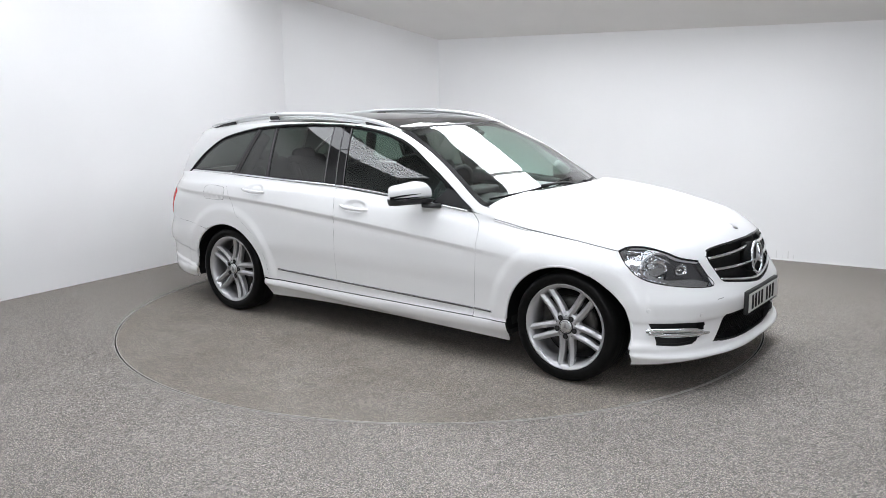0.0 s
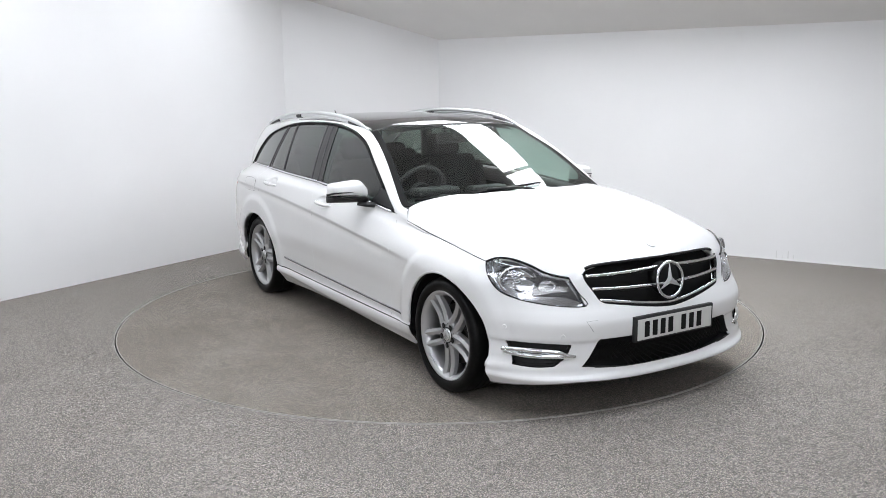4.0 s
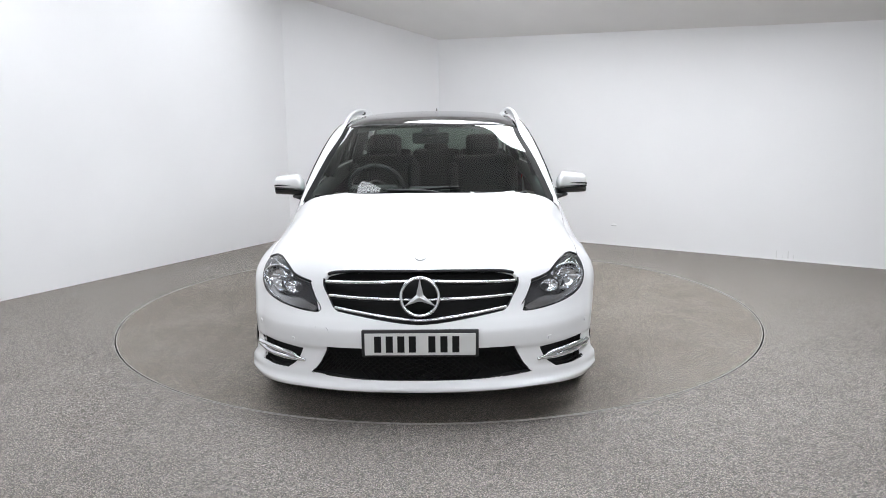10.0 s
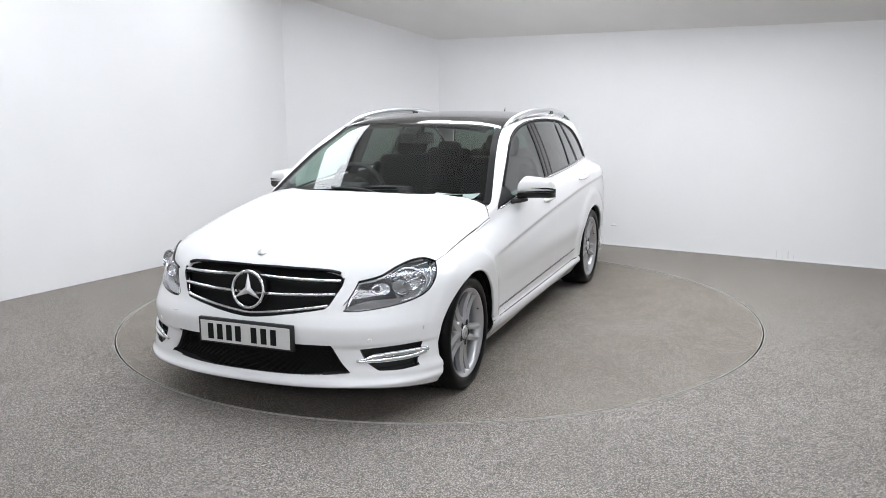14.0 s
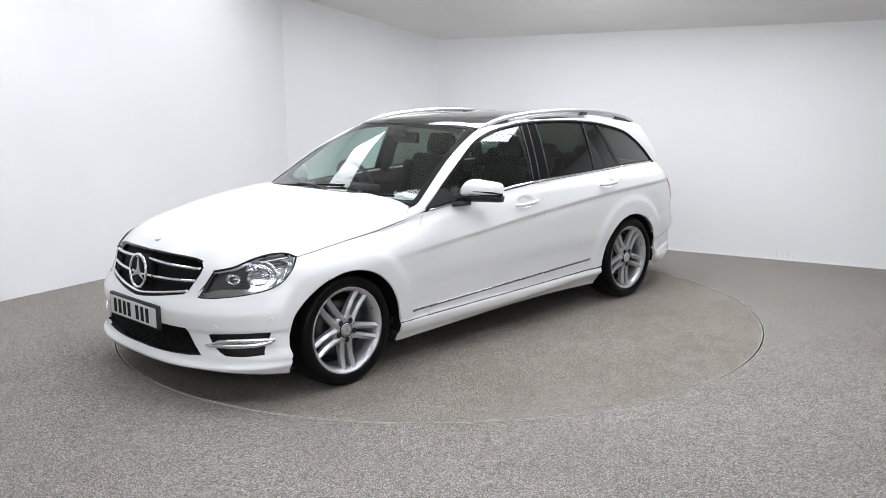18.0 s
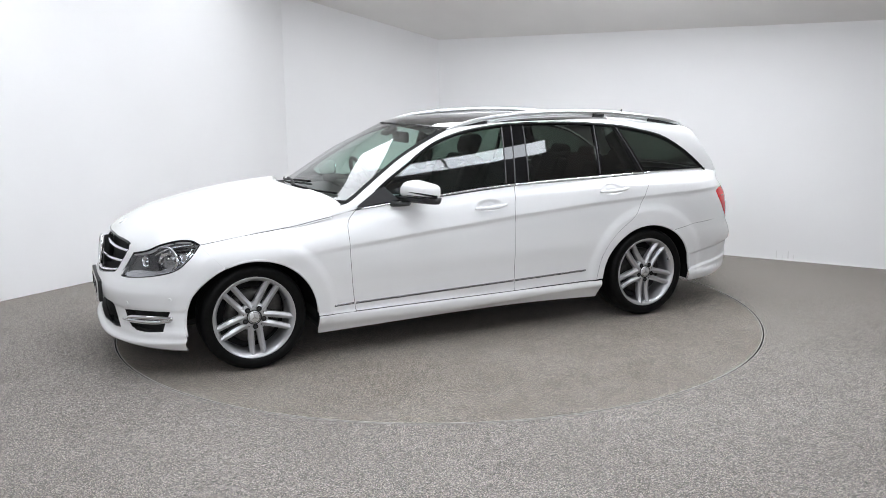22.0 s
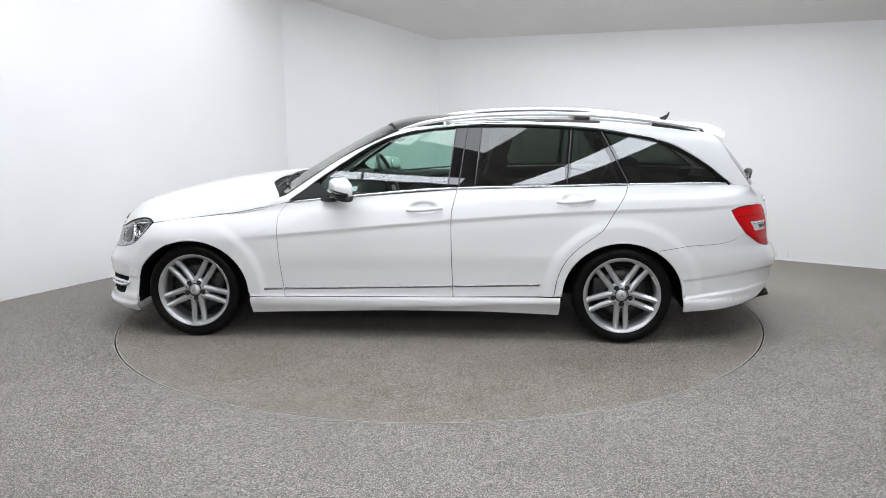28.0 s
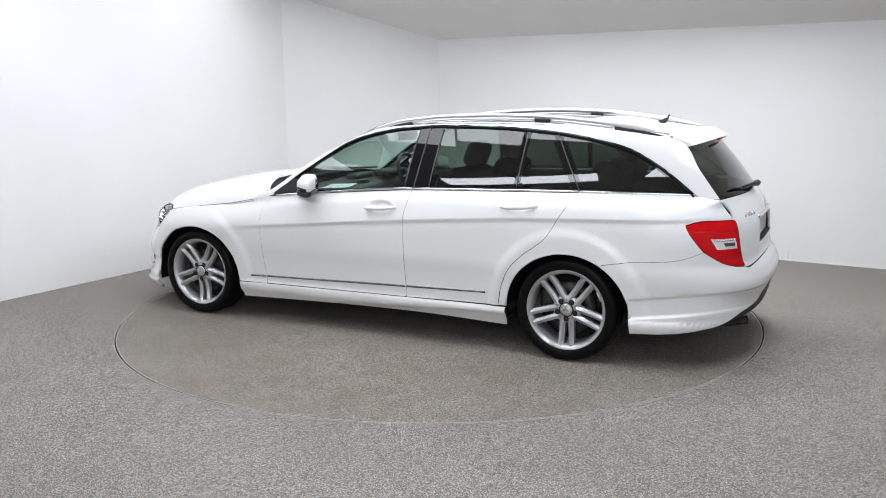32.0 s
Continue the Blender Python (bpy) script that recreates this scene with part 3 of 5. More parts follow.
M_DISCM = noisy(mat("brake_disc_iron", (0.10, 0.095, 0.09), 0.45, 0.8), 30.0, (0.035, 0.033, 0.031), (0.07, 0.067, 0.064))
M_RED = mat("red_lamp", (0.60, 0.003, 0.006), 0.25, 0.0, Specular_IOR_Level=0.2, Coat_Weight=0.2, Coat_Roughness=0.03)
M_REDDARK = mat("deep_red_lamp", (0.30, 0.002, 0.004), 0.2, 0.0, Coat_Weight=0.3)
M_REVERSE = mat("clear_white_lamp", (0.80, 0.80, 0.80), 0.22, 0.1, Coat_Weight=0.5)
M_LAMPGREY = mat("lamp_grey", (0.055, 0.055, 0.058), 0.3, 0.0, Specular_IOR_Level=0.4)
M_LAMPSILVER = mat("lamp_silver", (0.62, 0.63, 0.65), 0.16, 1.0)
M_SMOKED = mat("smoked_chrome", (0.40, 0.40, 0.41), 0.22, 1.0)
M_REFLECTOR = mat("lamp_reflector", (0.88, 0.89, 0.91), 0.07, 1.0)
M_CLOTH = noisy(mat("black_seat_fabric", (0.010, 0.010, 0.010), 0.9, 0.0, Specular_IOR_Level=0.2), 220.0, (0.007, 0.007, 0.008), (0.014, 0.014, 0.015), bump=0.2)
M_DASH = noisy(mat("dashboard_black", (0.022, 0.022, 0.023), 0.6), 260.0, (0.018, 0.018, 0.019), (0.028, 0.028, 0.03), bump=0.15)
M_LINER = noisy(mat("headliner", (0.06, 0.06, 0.058), 0.95), 160.0, (0.05, 0.05, 0.048), (0.07, 0.07, 0.066))
M_PLATE = noisy(mat("plate_white", (0.60, 0.60, 0.58), 0.4), 15.0, (0.58, 0.58, 0.56), (0.62, 0.62, 0.60))

# ---- the car ----
car = tagged(new("estate_car"), "glossy white estate car with tinted rear windows on the turntable", "car")

STEPS = (.175, .19, .215, .230, .247, .262, .278, .294, .308)
CREASE = [[(2.0 - .022 * i, crease_z(2.0 - .022 * i) - o) for i in range(200)] for o in (-.012, 0, .011, .024, .042)]
SHOULDER = [[(.98 - .022 * i, belt_z(.98 - .022 * i) - o) for i in range(145)] for o in (.075, .05, .025)]
BOWL_POINTS = [[(xh + .100 * k * math.cos(2 * math.pi * i / n), zh + .042 * k * math.sin(2 * math.pi * i / n))] for xh, zh in BOWLS for k, n in ((1.04, 40), (.93, 36), (.78, 30), (.6, 24), (.42, 16), (.2, 8)) for i in range(n)]
FLARE_POINTS = [[(ax + d * math.cos(radians(a)), ARCH_Z + d * math.sin(radians(a)))] for ax in (AXLE, -AXLE) for d in (.425, .441, .457, .473, .489, .505) for a in range(0, 181, 3)]
SKIRT_LINES = [[(1.0 - .022 * i, z) for i in range(92)] for z in (.262, .278)] + [[(1.0 - .022 * i, skirt_z(1.0 - .022 * i) + o) for i in range(92)] for o in (.006, -.004, -.014)]
NOSE_LINES = [[(-1.1 + .022 * i, z) for i in range(101)] for z in STEPS + (.202, .222, .238, .366, .376, .387, .398, .408, .455, .47, .49, .51, .53)]
REAR_S = [-1.3 + .026 * i for i in range(101)]
REAR_LINES = [[(q, z + tail_rise(rear(q, z).x)) for q in REAR_S] for z in (.262, .276, .288, .293, .299, .305, .312, .350, .392, .400, .408, .416, .424)] + [[(q, z) for q in REAR_S] for z in (.215, .23, .247, .50, .55)]

# outlines along the front, (s, z)
HL_TOP = [(1.15, .745), (1.08, .765), (.96, .764), (.82, .741), (.70, .708), (.56, .686)]
HL_IN = [(.56, .686), (.505, .62), (.455, .556)]
HL_LOW = [(.455, .556), (.725, .569), (.955, .606), (1.075, .677), (1.15, .745)]
GR_SIDE = [(.482, .705), (.468, .675), (.432, .635), (.397, .598), (.375, .578), (.345, .564)]
GR_LOW = [(.345, .564), (.18, .540), (.03, .516), (0, .512)]
GR_TOP = [(0, .750), (.25, .748), (.43, .738), (.470, .726), (.482, .705)]


def mir(points):
    return [(-a, b) for a, b in points[::-1]]


LIP = [(0, .184), (.3, .194), (.50, .197), (.75, .184), (1.105, .162)]
BUMP_ARCH = [(1.105, .162), (1.112, .21), (1.100, .248), (1.097, .295), (1.102, .341), (1.120, .39), (1.143, .436), (1.170, .49), (1.200, .541), (1.255, .590), (1.317, .622)]
half = [LIP, BUMP_ARCH, [(1.317, .622), (1.235, .685), (1.15, .745)], HL_LOW[::-1], HL_IN[::-1], [(.56, .686), (.50, .681), (.482, .705)], GR_SIDE, GR_LOW]
FOG = closed([(.535, .376), (.74, .384), (1.0, .386)], [(1.0, .386), (.965, .345), (.92, .276)], [(.92, .276), (.76, .268), (.622, .270)], [(.622, .270), (.565, .318), (.535, .376)])
LOWGR = closed([(-.368, .398), (0, .398), (.368, .398)], [(.368, .398), (.405, .33), (.446, .262)], [(.446, .262), (.22, .243), (0, .237), (-.22, .243), (-.446, .262)], [(-.446, .262), (-.405, .33), (-.368, .398)])
HOOK = closed([(-.46, .491), (-.381, .496)], [(-.381, .496), (-.325, .433)], [(-.325, .433), (-.411, .434)], [(-.411, .434), (-.46, .491)])
FOG_R = [(-a, b) for a, b in FOG]
bumper = panel("front_bumper", closed(*half, *[mir(r) for r in half[::-1]]), nose, M_PAINT, car, step=.026, holes=[FOG, FOG_R, LOWGR, HOOK], lines=NOSE_LINES, h=.006)
panel("tow_eye_cover", HOOK, nose, M_PAINT, bumper, gap=.003, depth=.006)
for s, z in ((1.012, .455), (.606, .421), (-1.012, .455), (-.606, .421)):
    p = nose(s, z)
    nn = (nose(s + .001, z) - p).cross(nose(s, z + .001) - p).normalized()
    bm = bmesh.new()
    bmesh.ops.create_cone(bm, cap_ends=True, segments=20, radius1=.012, radius2=.010, depth=.006, matrix=Matrix.Translation(p + nn * .001) @ nn.to_track_quat("Z", "Y").to_matrix().to_4x4())
    sharp(part("parking_sensor", bm, M_PAINT, bumper, "small round white parking sensor"))


def behind(fn, d, centre=Vector((0, 0, .45))):
    """The same surface set d metres in."""
    def g(u, w):
        p = fn(u, w)
        h = 1e-3
        n = (fn(u + h, w) - p).cross(fn(u, w + h) - p)
        n = n.normalized() if n.length > 0 else Vector((1, 0, 0))
        if n.dot(p - centre) < 0:
            n = -n
        return p - n * d
    return g


def along(fn, pts, lift, step=.02):
    g = behind(fn, -lift)
    return [g(a, b) for a, b in run(pts, step)]


# lower mesh, fog recesses
low = panel("lower_grille", LOWGR, behind(nose, .05), M_BLACK, bumper, "black mesh lower grille", gap=-.02, depth=0, step=.05)
v, f = [], []
for i in range(-26, 27):
    for sgn in (1, -1):
        a = i * .028
        line = [(a + sgn * (z - .31) * 1.1, z) for z in (.24, .28, .32, .36, .40)]
        line = [q for q in line if inside(q, LOWGR)]
        if len(line) > 1:
            tv, tf = tube([behind(nose, .03)(*q) for q in line], .0032, 4)
            f += [tuple(k + len(v) for k in q) for q in tf]
            v += tv
obj("mesh_insert", mesh_from("mesh_insert", v, f), M_BLACK, low, "black diamond mesh")
g0, g1 = behind(nose, .002), behind(nose, .058)
n = len(LOWGR)
obj("inlet_wall", mesh_from("inlet_wall", [q for p in LOWGR for q in (g0(*p), g1(*p))], [(2 * i, 2 * i + 1, 2 * ((i + 1) % n) + 1, 2 * ((i + 1) % n)) for i in range(n)]), M_PLASTIC, low)
for sgn, hole in ((1, FOG), (-1, FOG_R)):
    pocket = panel("air_inlet", hole, behind(nose, .055), M_PLASTIC, bumper, "black side air inlet", gap=-.02, depth=0, step=.04)
    wall_v, wall_f = [], []
    g0, g1 = behind(nose, .002), behind(nose, .056)
    for q in hole:
        wall_v += [g0(*q), g1(*q)]
    n = len(hole)
    wall_f = [(2 * i, 2 * i + 1, 2 * ((i + 1) % n) + 1, 2 * ((i + 1) % n)) for i in range(n)]
    obj("inlet_wall", mesh_from("inlet_wall", wall_v, wall_f), M_PLASTIC, pocket)
    for rowz in ([(.507, .320), (.56, .326), (.62, .340), (.75, .347), (.90, .348), (1.01, .347)], [(.507, .317), (.58, .320), (.75, .321), (.90, .325), (.99, .338)]):
        pts = along(nose, [(sgn * q, z) for q, z in rowz], .005)
        v, f = tube(pts, [.005 + .0075 * min(1, i / 5) for i in range(len(pts))], 10, 1.0)
        obj("chrome_blade", mesh_from("chrome_blade", v, f), M_CHROME, pocket, "chrome inlet blade")
    pts = along(nose, [(sgn * .60, .331), (sgn * .75, .334), (sgn * .97, .338)], -.006)
    v, f = tube(pts, .012, 8)
    obj("running_light", mesh_from("running_light", v, f), M_LAMPGREY, pocket, "slim grey running light")
    pts = along(nose, [(sgn * .62, .285), (sgn * .75, .285), (sgn * .92, .29)], -.035)
    v, f = tube(pts, .008, 8)
    obj("inlet_rib", mesh_from("inlet_rib", v, f), M_PLASTIC, pocket)

# grille
GRILLE = closed(GR_TOP, GR_SIDE, GR_LOW, mir(GR_LOW), mir(GR_SIDE), mir(GR_TOP))
grille = panel("radiator_grille", GRILLE, behind(nose, .045), M_BLACK, car, "black radiator grille with chrome louvres", gap=-.01, depth=0, step=.05)
rimpts = along(nose, GR_SIDE + GR_LOW[1:] + mir(GR_LOW)[1:] + mir(GR_SIDE)[1:], -.006)
v, f = tube(rimpts, .005, 8)
obj("lower_surround", mesh_from("lower_surround", v, f), M_GLOSSBLACK, grille, "black lower surround")
top = mir(GR_TOP)[1:-1] + GR_TOP[:-1]
v, f = tube(along(nose, top, -.008), .008, 8)
obj("upper_surround", mesh_from("upper_surround", v, f), M_GLOSSBLACK, grille)
for zc, zo, half_s in ((.697, .687, .462), (.613, .626, .424), (.526, .574, .372)):
    pts = along(nose, [(-half_s, zo), (-half_s / 2, (zc + zo) / 2), (-.03, zc + .003), (0, zc), (.03, zc + .003), (half_s / 2, (zc + zo) / 2), (half_s, zo)], -.012)
    v, f = tube(pts, .0105, 10, .8)
    slat = obj("louvre", mesh_from("louvre", v, f), M_BLACK, grille)
    pts = along(nose, [(-half_s, zo + .006), (-half_s / 2, (zc + zo) / 2 + .006), (-.03, zc + .009), (0, zc + .006), (.03, zc + .009), (half_s / 2, (zc + zo) / 2 + .006), (half_s, zo + .006)], -.006)
    v, f = tube(pts, .0098, 10, .9)
    obj("chrome_strip", mesh_from("chrome_strip", v, f), M_CHROME, slat, "bright chrome strip")
EMB = Vector((2.128, 0, .640))
v, f = [], []
for i in range(48):
    a = 2 * math.pi * i / 48
    for k in range(8):
        b = 2 * math.pi * k / 8
        r = .088 + .0085 * math.cos(b)
        v.append((EMB.x + .008 * math.sin(b) - .12 * r * math.sin(a), r * math.cos(a), EMB.z + r * math.sin(a)))
f = [(8 * i + k, 8 * i + (k + 1) % 8, 8 * ((i + 1) % 48) + (k + 1) % 8, 8 * ((i + 1) % 48) + k) for i in range(48) for k in range(8)]
emblem = obj("emblem_ring", mesh_from("emblem_ring", v, f), M_CHROME, grille, "chrome ring emblem")
for a in (90, 210, 330):
    c, s = math.cos(radians(a)), math.sin(radians(a))
    tip, b0, b1 = (.086 * c, .086 * s), (-.0185 * s, .0185 * c), (.0185 * s, -.0185 * c)
    def e(q, o):
        return (EMB.x + o - .12 * q[1], q[0], EMB.z + q[1])
    v = [e(tip, .004), e(b0, .001), e((0, 0), .012), e(b1, .001)]
    obj("emblem_arm", mesh_from("emblem_arm", v, [(0, 1, 2), (0, 2, 3), (3, 1, 0), (3, 2, 1)], False), M_SATIN, emblem)
v, f = tube([(2.06, 0, .640), (2.108, 0, .640)], .083, 32)
v = [(x - .12 * (z - .640), y, z) for x, y, z in v]
obj("emblem_base", mesh_from("emblem_base", v, f), M_BLACK, grille)

# number plate
plate = part("plate_holder", box_bm((.022, .545, .128), (2.163, 0, .428), .004), M_PLASTIC, car, "black number plate holder")
sharp(plate)
tagged(plate, label="number plate in a black holder")
face = sharp(part("number_plate", box_bm((.004, .516, .105), (2.1765, 0, .426), .0015, 1), M_PLATE, plate, "white front number plate"))
for i, y in enumerate((.197, .143, .089, .036, -.055, -.111, -.166)):
    part("plate_bar", box_bm((.0016, .033, .078), (2.179, -y, .426), 0), M_BLACK, face, smooth=False)

# headlights
for sgn in (1, -1):
    def flip(r):
        return [(sgn * a, b) for a, b in r]
    HL = closed(flip(HL_TOP), flip(HL_IN), flip(HL_LOW))
    lamp = panel("headlight", HL, behind(nose, .060), M_LAMPSILVER, car, "clear headlight with silver reflector and dark upper shroud", gap=-.006, depth=0, step=.04)
    g0, g1 = behind(nose, .003), behind(nose, .062)
    v = [q for p in HL for q in (g0(*p), g1(*p))]
    n = len(HL)
    obj("bezel", mesh_from("bezel", v, [(2 * i, 2 * i + 1, 2 * ((i + 1) % n) + 1, 2 * ((i + 1) % n)) for i in range(n)]), M_LAMPSILVER, lamp)
    v, f = tube(along(nose, flip(HL_TOP), -.001), .006, 6)
    obj("top_seal", mesh_from("top_seal", v, f), M_GLOSSBLACK, lamp)
    v, f = tube(along(nose, flip(HL_IN + HL_LOW[1:]), -.003), .004, 6)
    obj("lower_seal", mesh_from("lower_seal", v, f), M_GLOSSBLACK, lamp)
    for s, z, r, tall, deep, kind in ((.890, .684, .080, .80, .038, "main_reflector"), (.690, .655, .044, .70, .024, "inner_reflector")):
        c = behind(nose, deep)(sgn * s, z)
        m = Matrix.Translation(c) @ (Matrix.Rotation(radians(sgn * (26 if r > .06 else 18)), 4, "Z") @ Matrix.Rotation(radians(86), 4, "Y")) @ Matrix.Diagonal((tall, 1, 1, 1))
        # bowl in upright facets, as pressed reflectors have
        v, f = [], []
        R, S = 8, 36
        for i in range(R + 1):
            t = i / R * math.pi / 2
            for k in range(S):
                a = 2 * math.pi * k / S
                wave = .010 * (1 if (k // 2) % 2 else -1) * math.sin(2 * t)
                v.append((r * math.sin(t) * math.cos(a) * 1.0, r * math.sin(t) * math.sin(a) * 1.08, r * (.30 - .62 * math.cos(t) + wave)))
        f = [(i * S + k, i * S + (k + 1) % S, (i + 1) * S + (k + 1) % S, (i + 1) * S + k) for i in range(R) for k in range(S)]
        bowl_ob = obj(kind, mesh_from(kind, [m @ Vector(q) for q in v], f, False), M_REFLECTOR, lamp, "bright silver reflector bowl")
        v, f = lathe([(r * .99, .26 * r), (r * 1.07, .31 * r), (r * 1.13, .22 * r)], 32, "z")
        obj("reflector_rim", mesh_from("reflector_rim", [m @ Vector((x, y * 1.07, z2)) for x, y, z2 in v], f), M_LAMPSILVER if r > .06 else M_LAMPGREY, bowl_ob)
        v, f = lathe([(.0005, .26 * r), (.13 * r, .22 * r), (.20 * r, .05 * r), (.20 * r, -.25 * r)], 16, "z")
        obj("bulb_cap", mesh_from("bulb_cap", [m @ Vector(q) for q in v], f), M_REFLECTOR, bowl_ob)
    strip = closed(flip([(1.085, .70), (1.0, .632), (.90, .594), (.73, .573), (.50, .561)]), flip([(.50, .561), (.485, .576)]), flip([(.485, .576), (.60, .600), (.79, .604), (.88, .622), (.98, .662), (1.05, .705)]), flip([(1.05, .705), (1.085, .70)]))
    panel("indicator_band", strip, behind(nose, .014), M_LAMPSILVER, lamp, "silver lower indicator band", gap=0, depth=.012, step=.04)
    v, f = tube([behind(nose, .020)(*q) for q in run(flip([(.80, .585), (.66, .582), (.52, .570)]))], .006, 8)
    obj("light_guide", mesh_from("light_guide", v, f), M_CLEAR, lamp, "clear light guide")
    shroud = closed(flip([(.80, .728), (.69, .697), (.575, .682)]), flip([(.575, .682), (.525, .628), (.478, .576)]), flip([(.478, .576), (.60, .604), (.79, .608)]), flip([(.79, .608), (.765, .66), (.80, .728)]))
    brow = closed(flip([(1.11, .762), (.96, .757), (.82, .735), (.78, .722)]), flip([(.78, .722), (.82, .712), (.92, .742), (1.0, .748), (1.11, .762)]))
    panel("brow", brow, behind(nose, .014), M_LAMPGREY, lamp, "dark grey upper brow", gap=0, depth=.02)
    v, f = tube([behind(nose, .010)(*q) for q in run(flip([(1.10, .752), (1.0, .744), (.92, .736), (.82, .708), (.775, .69)]))], .0042, 8)
    obj("chrome_brow", mesh_from("chrome_brow", v, f), M_CHROME, lamp, "thin chrome line under the brow")
    v, f = tube([behind(nose, .012)(*q) for q in run(flip([(1.09, .735), (1.02, .655), (.93, .607), (.80, .588)]))], .0045, 8)
    obj("chrome_edge", mesh_from("chrome_edge", v, f), M_CHROME, lamp, "thin chrome line round the reflector")
    panel("shroud", shroud, behind(nose, .036), M_LAMPGREY, lamp, "dark grey shroud", gap=0, depth=.01, step=.04)
    panel("lens", HL, nose, M_CLEAR, lamp, "clear lens", gap=.002, depth=0)

# bonnet
edge_l = [tuple(nose(s, z).xy) for s, z in HL_TOP[::-1]]

front_l = [tuple(nose(s, z).xy) for s, z in ((0, .752), (.25, .750), (.43, .741), (.474, .728))]
corner_l = [front_l[-1], tuple(nose(.50, .681).xy), edge_l[0]]
shut_l = [edge_l[-1], (1.55, .797), (1.44, .798), (1.30, .793), (1.13, .790), (.885, .800)]
rear_l = [(.885, .800), (.810, .748), (.87, .62), (.945, .4), (.975, .2), (.985, 0)]
hl = [front_l, corner_l, edge_l, shut_l, rear_l[:2], rear_l[1:]]
bonnet = panel("bonnet", closed(*hl, *[[(x, -y) for x, y in r[::-1]] for r in hl[::-1]]), hood, M_PAINT, car, step=.035, depth=.02, gap=.0014)
v, f = lathe([(.0005, .003), (.020, .003), (.027, .001), (.028, -.003)], 24, "z")
p = hood(1.988, 0)
nn = (hood(1.99, 0) - hood(1.98, 0)).cross(hood(1.985, .01) - hood(1.985, -.01)).normalized()
nn = nn if nn.z > 0 else -nn
p = p + nn * .0015
tilt = nn.to_track_quat("Z", "Y").to_matrix().to_4x4()
obj("bonnet_badge", mesh_from("bonnet_badge", [Matrix.Translation(p) @ tilt @ Vector(q) for q in v], f), M_SATIN, bonnet, "small round silver badge")

# flank panels
PAIR = (car, car)
SHUT = [(.885, .853), (1.13, .807), (1.44, .777), (1.660, .753)]
DOOR_F = [(.735, .882), (.775, .845), (.800, .80), (.803, .688), (.797, .552), (.786, .414), (.770, .281)]
DOOR_M = [(-.350, .976), (-.333, .90), (-.318, .833), (-.314, .706), (-.316, .529), (-.322, .288)]
DOOR_R = [(-1.415, .992), (-1.391, .945), (-1.33, .848), (-1.261, .735), (-1.211, .690), (-1.109, .614), (-1.027, .525), (-.978, .414), (-.957, .296)]
WING_NOSE = [(nose(s, z).x, z) for s, z in ((1.15, .745), (1.235, .685), (1.317, .622))]
SHUT[-1] = WING_NOSE[0]
a_front = [WING_NOSE[-1]] + [q for q in arch(AXLE, 60, 180) if q[0] < WING_NOSE[-1][0] - .01]
fender = closed([(.735, .884), (.80, .874), (.885, .853)], SHUT, WING_NOSE, a_front, [a_front[-1], (1.002, .281)], [(1.002, .281), (.770, .281)], DOOR_F[::-1])
fenders = panel("front_wing", fender, side, M_PAINT, None, pair=PAIR, step=.026, lines=CREASE + SHOULDER + FLARE_POINTS, gap=.0014)
doors_f = panel("front_door", closed([(.735, .882), (.42, .912), (-.350, .970)], DOOR_M, [(-.322, .288), (.770, .281)], DOOR_F[::-1]), side, M_PAINT, None, pair=PAIR, step=.024, lines=CREASE + SHOULDER + BOWL_POINTS, h=.006)
doors_r = panel("rear_door", closed([(-.350, .970), (-.93, .982), (-1.415, .989)], DOOR_R, [(-.957, .296), (-.322, .288)], DOOR_M[::-1]), side, M_PAINT, None, pair=PAIR, step=.024, lines=CREASE + SHOULDER + FLARE_POINTS + BOWL_POINTS, h=.006)
ar = arch(-AXLE, 0, 180)
BUMP_R = [(-1.585, .597), (-1.762, .626), (-1.999, .643), (rear(.842, .690).x, .690)]
a1 = [q for q in ar if q[0] > -1.57]
LAMP_F = [(rear(s, z).x, z) for s, z in ((.944, .839), (.937, .79), (.842, .690))]
LAMP_T = [(rear(s, z).x, z) for s, z in ((.508, .855), (.68, .858), (.83, .857), (.944, .839))]
quarter = closed([(-1.415, .989), (-1.75, .990), (-2.065, .984)], [(-2.065, .984), (-2.185, .966)], [(-2.185, .966), (-2.218, .908), LAMP_T[0]], LAMP_T, LAMP_F, BUMP_R[::-1], [BUMP_R[0], a1[-1]], a1[::-1], [(-1.002, .30), (-.975, .30)], [(-.957, .296), (-.978, .414)], DOOR_R[::-1][1:])
quarters = panel("rear_wing", quarter, side, M_PAINT, None, pair=PAIR, step=.026, lines=CREASE + SHOULDER + FLARE_POINTS, h=.006, gap=.0015)
skirt = closed([(1.0, .277), (.0, .284), (-.9, .291), (-1.0, .292)], [(-1.0, .292), (-.996, .21), (-.99, .165)], [(-.99, .165), (-.4, .185), (.4, .178), (1.0, .160)], [(1.0, .160), (1.002, .22), (1.0, .277)])
panel("side_skirt", skirt, side, M_PAINT, None, pair=PAIR, step=.022, gap=.0012, depth=.012, lines=SKIRT_LINES)

